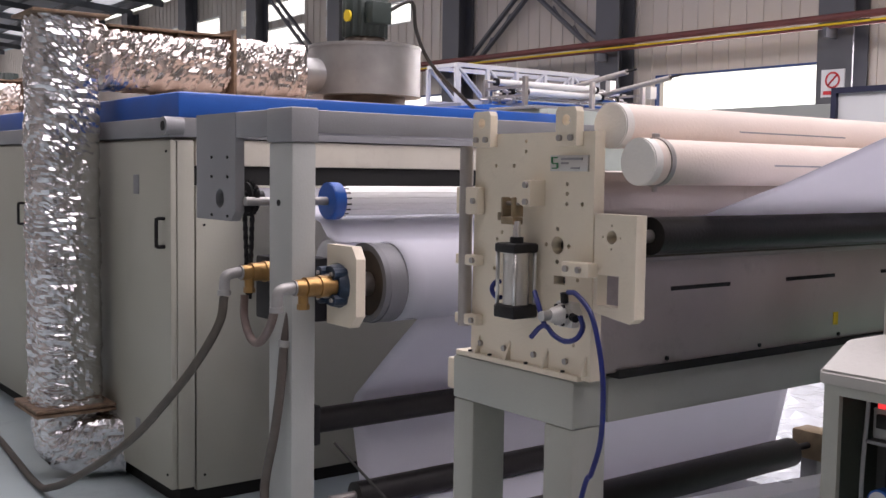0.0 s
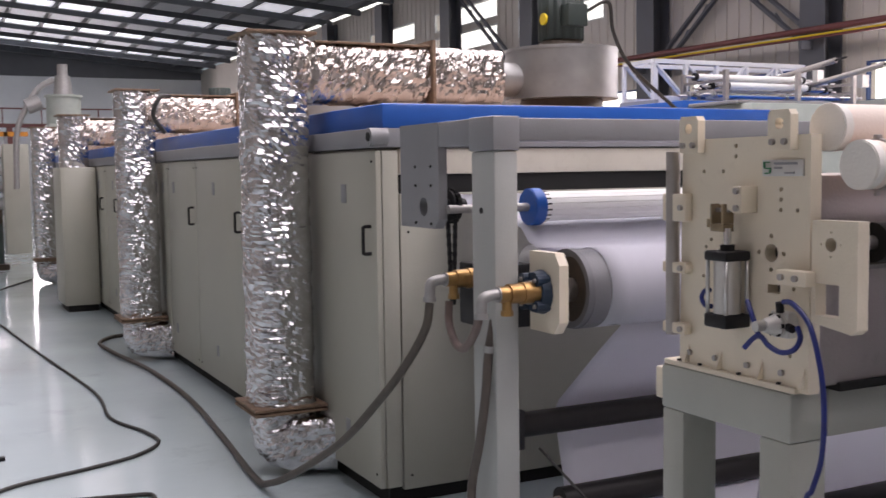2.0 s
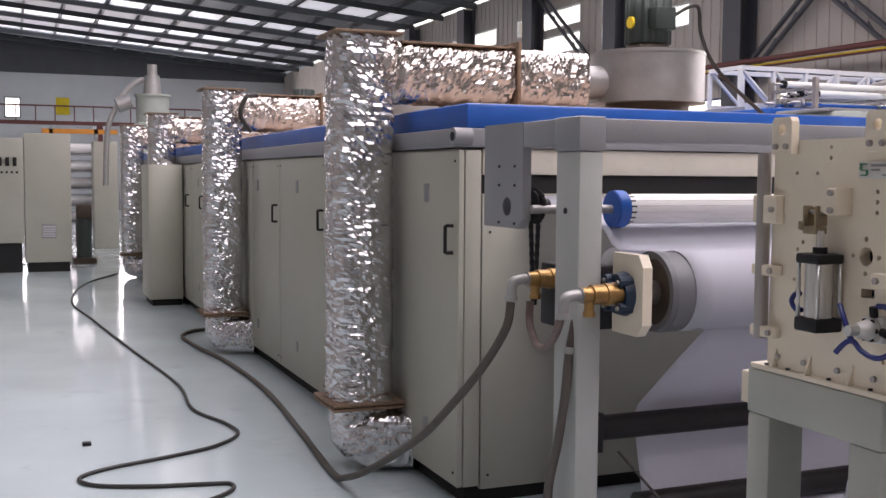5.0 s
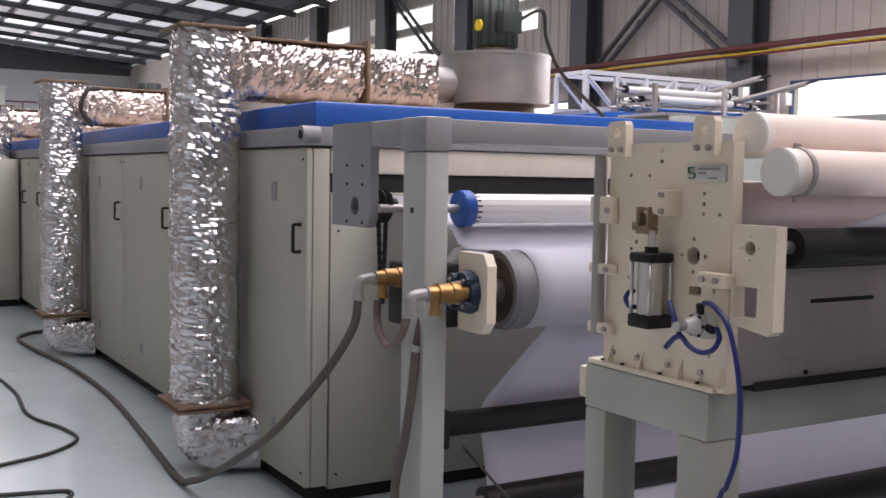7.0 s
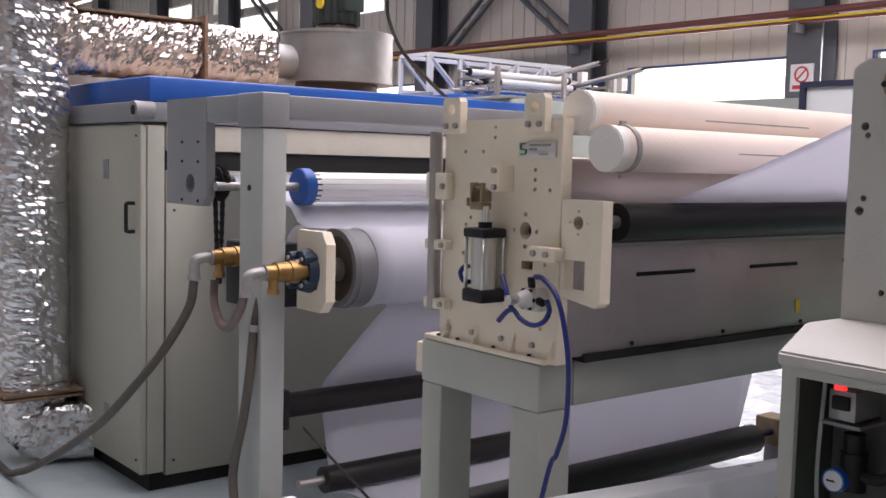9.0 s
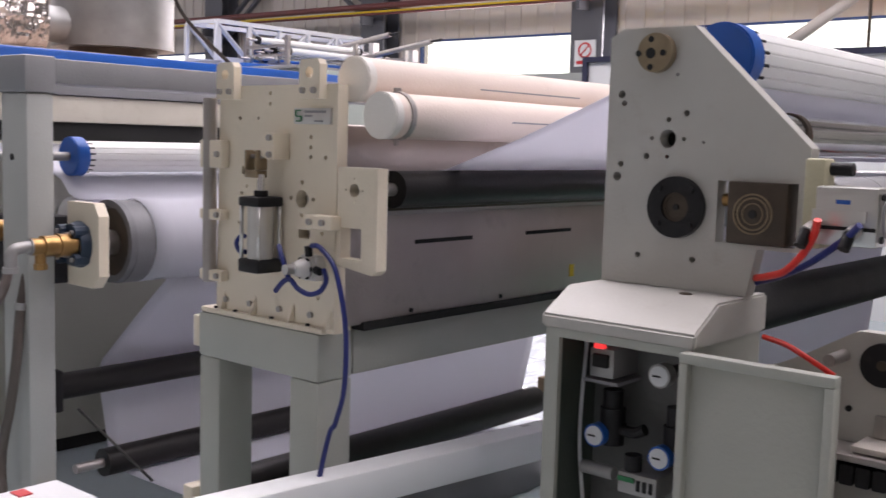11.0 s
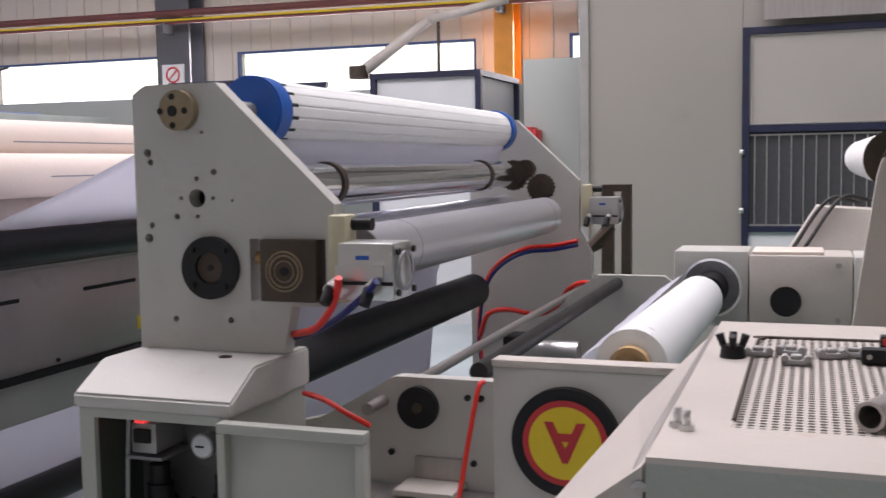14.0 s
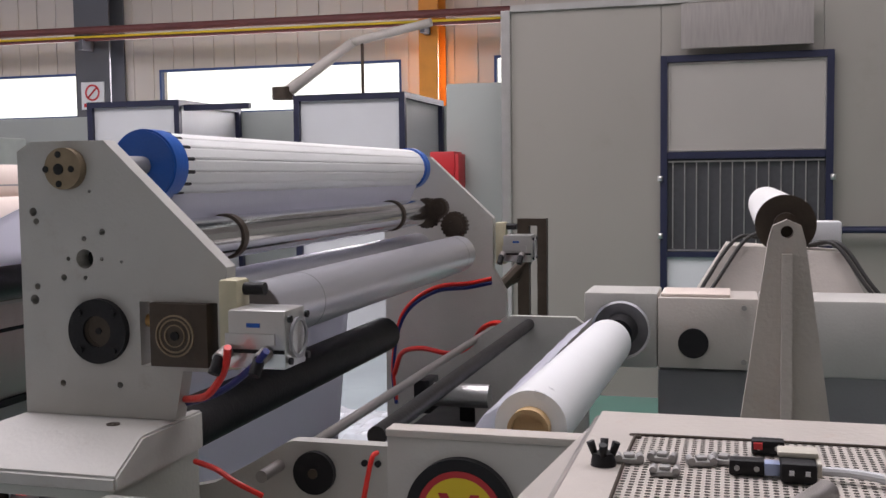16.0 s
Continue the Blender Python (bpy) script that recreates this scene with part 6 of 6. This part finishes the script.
part("body", box(bm_new(), -12.9, -12.16, 1.88, 2.28, 0.08, 1.72, 0.01), OVEN, sc)
part("plinth", box(bm_new(), -12.85, -12.2, 1.92, 2.27, 0.0, 0.08), VOID, sc)
part("door", box(bm_new(), -12.16, -12.145, 1.91, 2.25, 0.14, 1.68, 0.004), OVEN, sc)
bc_ = thing("control_cabinet", "tall pale grey-green electrical control cabinet", "cabinet")
bc_.matrix_basis = Matrix.Translation((0.0, 0.14, 0.0))
part("body", box(bm_new(), -18.1, -17.35, 0.41, 1.12, 0.16, 2.25, 0.01), OVEN, bc_)
part("plinth", box(bm_new(), -18.05, -17.38, 0.44, 1.09, 0.0, 0.16), VOID, bc_)
part("side_unit", box(bm_new(), -18.0, -17.35, -0.12, 0.40, 0.48, 2.17, 0.01), OVEN, bc_)
part("side_foot", box(bm_new(), -17.95, -17.4, -0.08, 0.36, 0.0, 0.48), VOID, bc_)
vt = part("vent", box(bm_new(), -17.35, -17.34, 0.66, 0.88, 0.55, 0.78, 0.003), GREY, bc_)
sl = mesh_of("slat", box(bm_new(), 0, 0.006, 0.67, 0.87, -0.006, 0.006), PALEP)
for i in range(7):
    piece("slat", sl, vt, (-17.34, 0, 0.58 + i * 0.028))
for i in range(3):
    part("rotary_switch", box(bm_new(), -17.35, -17.32, 0.02 + i * 0.11, 0.08 + i * 0.11, 1.72, 1.86, 0.005), BLACK, bc_)
for i in range(5):
    part("push_button", rod(bm_new(), (-17.35, 0.0 + i * 0.075, 1.62), (-17.33, 0.0 + i * 0.075, 1.62), 0.02, 10), BLACK, bc_)
C1 = [(-16.6, 1.9), (-15.0, 1.3), (-12.9, 1.02), (-11.0, 1.15), (-9.07, 1.31), (-7.17, 1.48), (-6.25, 1.45), (-5.75, 1.58), (-5.44, 1.60), (-5.2, 1.42), (-5.06, 1.14), (-4.92, 0.78), (-4.78, 0.64), (-4.62, 0.72), (-4.51, 0.98), (-4.45, 1.25), (-4.40, 1.36), (-4.25, 1.30), (-4.0, 0.95), (-3.8, 0.6)]
solo("floor_cable", sweep(bm_new(), [(x, y, 0.012) for x, y in C1], 0.011, 8, 8), CABLE, "thin black cable snaking over the floor", "cable")
solo("floor_scrap", box(bm_new(), -5.55, -5.50, 0.70, 0.75, 0.0, 0.02, 0.004), BLACK, "small dark scrap lying on the floor", "scrap")
hp = thing("hopper_loader", "grey-green hopper loader above the far machine", "hopper")
hp.matrix_basis = Matrix.Translation((0.0, 0.55, 0.0))
part("frame", box(bm_new(), -19.6, -18.9, 1.95, 2.5, 0.0, 2.55, 0.02), GREENL, hp)
part("bin", rod(bm_new(), (-19.2, 2.25, 2.55), (-19.2, 2.25, 3.05), 0.30, 24), GREENL, hp)
part("rim", ring(bm_new(), (-19.2, 2.25, 3.03), (0, 0, 1), 0.2, 0.33, 0.04, 24), GREENL, hp)
part("receiver", rod(bm_new(), (-19.2, 2.25, 3.07), (-19.2, 2.25, 3.42), 0.17, 20, 0.13), ALUM, hp)
part("head", rod(bm_new(), (-19.2, 2.25, 3.42), (-19.2, 2.25, 3.62), 0.09, 16), ALUM, hp)
part("suction_pipe", sweep(bm_new(), [(-19.2, 2.1, 3.35), (-19.2, 1.85, 3.2), (-19.2, 1.65, 2.9), (-19.2, 1.45, 2.4), (-19.2, 1.4, 1.4)], 0.05, 10, 8), ALUM, hp)
part("filter_ball", rod(bm_new(), (-19.2, 1.62, 2.85), (-19.2, 1.85, 2.95), 0.14, 16), ALUM, hp)
rk = thing("roll_rack", "steel rack with stacked white rolls at the far end", "rack")
for yy in (1.15, 2.1):
    part("upright", box(bm_new(), -24.0, -23.9, yy, yy + 0.08, 0.0, 2.6), GREY, rk, smooth=False)
part("beam", box(bm_new(), -24.0, -23.9, 1.0, 2.6, 2.5, 2.6), ORANGE, rk, smooth=False)
for i in range(5):
    part("shelf", box(bm_new(), -24.4, -23.9, 1.15, 2.18, 0.5 + i * 0.38, 0.53 + i * 0.38), GREY, rk, smooth=False)
for i in range(5):
    r_ = roller("stored_roll", "white wrapped roll stored on the rack", -24.15, 0.65 + i * 0.38, 1.25, 2.05, 0.12, FILM, cat="roll", group="stored rolls")
solo("far_cabinet", box(bm_new(), -23.4, -22.8, 2.0, 2.5, 0.0, 2.3, 0.01), OVEN, "cream cabinet at the far end of the line", "cabinet")
mc = thing("floor_motor", "dark motor unit standing on the floor", "motor")
part("body", rod(bm_new(), (-19.0, 1.55, 0.1), (-19.0, 1.55, 0.8), 0.14, 16), MOTOR, mc)
part("head", box(bm_new(), -19.12, -18.88, 1.42, 1.68, 0.8, 1.05, 0.02), BROWN, mc)
part("base", box(bm_new(), -19.25, -18.75, 1.35, 1.75, 0.0, 0.1), BROWN, mc)
solo("far_pallet", box(bm_new(), -21.5, -19.5, -1.5, 0.3, 0.0, 0.16, 0.01), REDP, "low red pallet by the cabinet", "pallet")
solo("orange_upright", box(bm_new(), -20.2, -19.9, -0.75, -0.45, 0.0, 3.4, 0.01), ORANGE, "orange steel upright at the aisle edge", "upright")
for i in range(4):
    zz = 6.0
    l = thing("bell_lamp", "hanging bell shaped hall lamp", "lamp", "bell lamps")
    xx, yy = -12.5 - i * 4.0, -0.9 - 0.35 * i
    part("shade", rod(bm_new(), (xx, yy, 4.35), (xx, yy, 4.6), 0.26, 20, 0.07), ALUM, l)
    part("cord", rod(bm_new(), (xx, yy, 4.6), (xx, yy, roof_z(yy) + 0.31), 0.012, 6), CABLE, l)

# second line behind the oven: its blue roof carries a lattice frame and spare rollers
lm2 = thing("parallel_oven", "second cream oven line with a blue roof edge behind the first", "oven")
part("body", box(bm_new(), -16.0, -6.25, 6.25, 9.2, 0.0, 2.06, 0.01), OVEN, lm2)
part("roof", box(bm_new(), -16.02, -6.22, 6.22, 9.22, 2.061, 2.19, 0.012), BLUE, lm2, "blue roof edge")
part("outlet_box", box(bm_new(), -6.215, -5.40, 6.22, 9.2, 0.0, 2.12, 0.01), GREENL, lm2, "grey-green outlet housing")
part("outlet_cap", box(bm_new(), -6.10, -5.50, 6.18, 7.2, 2.121, 2.15, 0.005), GREY, lm2)
ts = thing("lattice_truss", "white painted lattice frame standing on the oven roof", "truss")
YA, YB2, ZL, ZH = 6.52, 8.40, 2.27, 2.61
bays = [YA + (YB2 - YA) * k / 5 for k in range(6)]
for xx in (-7.0, -7.45):
    for z in (ZL, ZH):
        part("chord", box(bm_new(), xx - 0.02, xx + 0.02, YA, YB2, z - 0.02, z + 0.02), PALEP, ts, smooth=False)
    for y in bays:
        part("upright", box(bm_new(), xx - 0.017, xx + 0.017, y - 0.017, y + 0.017, ZL + 0.02 if y > YA else 2.19, ZH - 0.02), PALEP, ts, smooth=False)
    for k in range(5):
        za, zb = (ZH, ZL) if k in (0, 1, 4) else (ZL, ZH)
        if k == 3:
            za, zb = ZL, ZH
        part("diagonal", rod(bm_new(), (xx, bays[k], za), (xx, bays[k + 1], zb), 0.016, 8), PALEP, ts, smooth=False)
for y in (YA, YB2):
    part("cross_bar", box(bm_new(), -7.43, -7.02, y - 0.017, y + 0.017, ZH - 0.017, ZH + 0.017), PALEP, ts, smooth=False)
    part("foot", box(bm_new(), -7.5, -6.95, y - 0.02, y + 0.02, 2.191, ZL - 0.02), GREY, ts, smooth=False)
rr_ = thing("roller_rack", "steel rack carrying the spare rollers on the oven roof", "rack")
for y in (6.75, 7.6, 8.3):
    for x in (-6.85, -6.28):
        part("leg", box(bm_new(), x - 0.02, x + 0.02, y - 0.02, y + 0.02, 2.191, 2.47), STEEL, rr_, smooth=False)
    for z in (2.22, 2.30, 2.38):
        part("cross_bar", box(bm_new(), -6.83, -6.30, y - 0.012, y + 0.012, z - 0.012, z + 0.012), STEEL, rr_, smooth=False)
rng2 = random.Random(5)
for i in range(11):
    z = (2.262, 2.342, 2.422)[i % 3]
    x = -6.75 + 0.115 * (i // 3)
    y0 = 6.62 + rng2.uniform(0, 0.35)
    y1 = 7.7 + rng2.uniform(0, 0.8)
    r_ = thing("spare_roller", "bright steel spare roller lying on the rack", "roller", "spare rollers")
    part("sleeve", rod(bm_new(), (x, y0, z), (x, y1, z), 0.030, 16), CHROME if i % 2 else WHITE, r_)
    part("shaft", rod(bm_new(), (x, y0 - 0.12, z), (x, y1 + 0.12, z), 0.011, 10), STEEL, r_)
    for ye in (y0 - 0.03, y1):
        part("collar", rod(bm_new(), (x, ye, z), (x, ye + 0.03, z), 0.036, 14), BLACK if i % 3 else ALU, r_)
for x0, x1, z0, z1 in ((-7.0, -6.12, 2.45, 2.575), (-6.5, -5.58, 2.36, 2.487)):
    r_ = thing("spare_roller", "long steel spare roller laid slanting over the rack", "roller", "spare rollers")
    part("sleeve", rod(bm_new(), (x0, 7.9, z0), (x1, 7.9, z1), 0.026, 16), STEEL, r_)
    part("shaft", rod(bm_new(), (x1, 7.9, z1), (x1 + 0.12, 7.9, z1 + 0.017), 0.010, 10), BLACK, r_)
    part("bracket", box(bm_new(), (x0 + x1) / 2 + 0.2, (x0 + x1) / 2 + 0.26, 7.86, 7.94, (z0 + z1) / 2 - 0.12, (z0 + z1) / 2 - 0.01), ALU, r_)
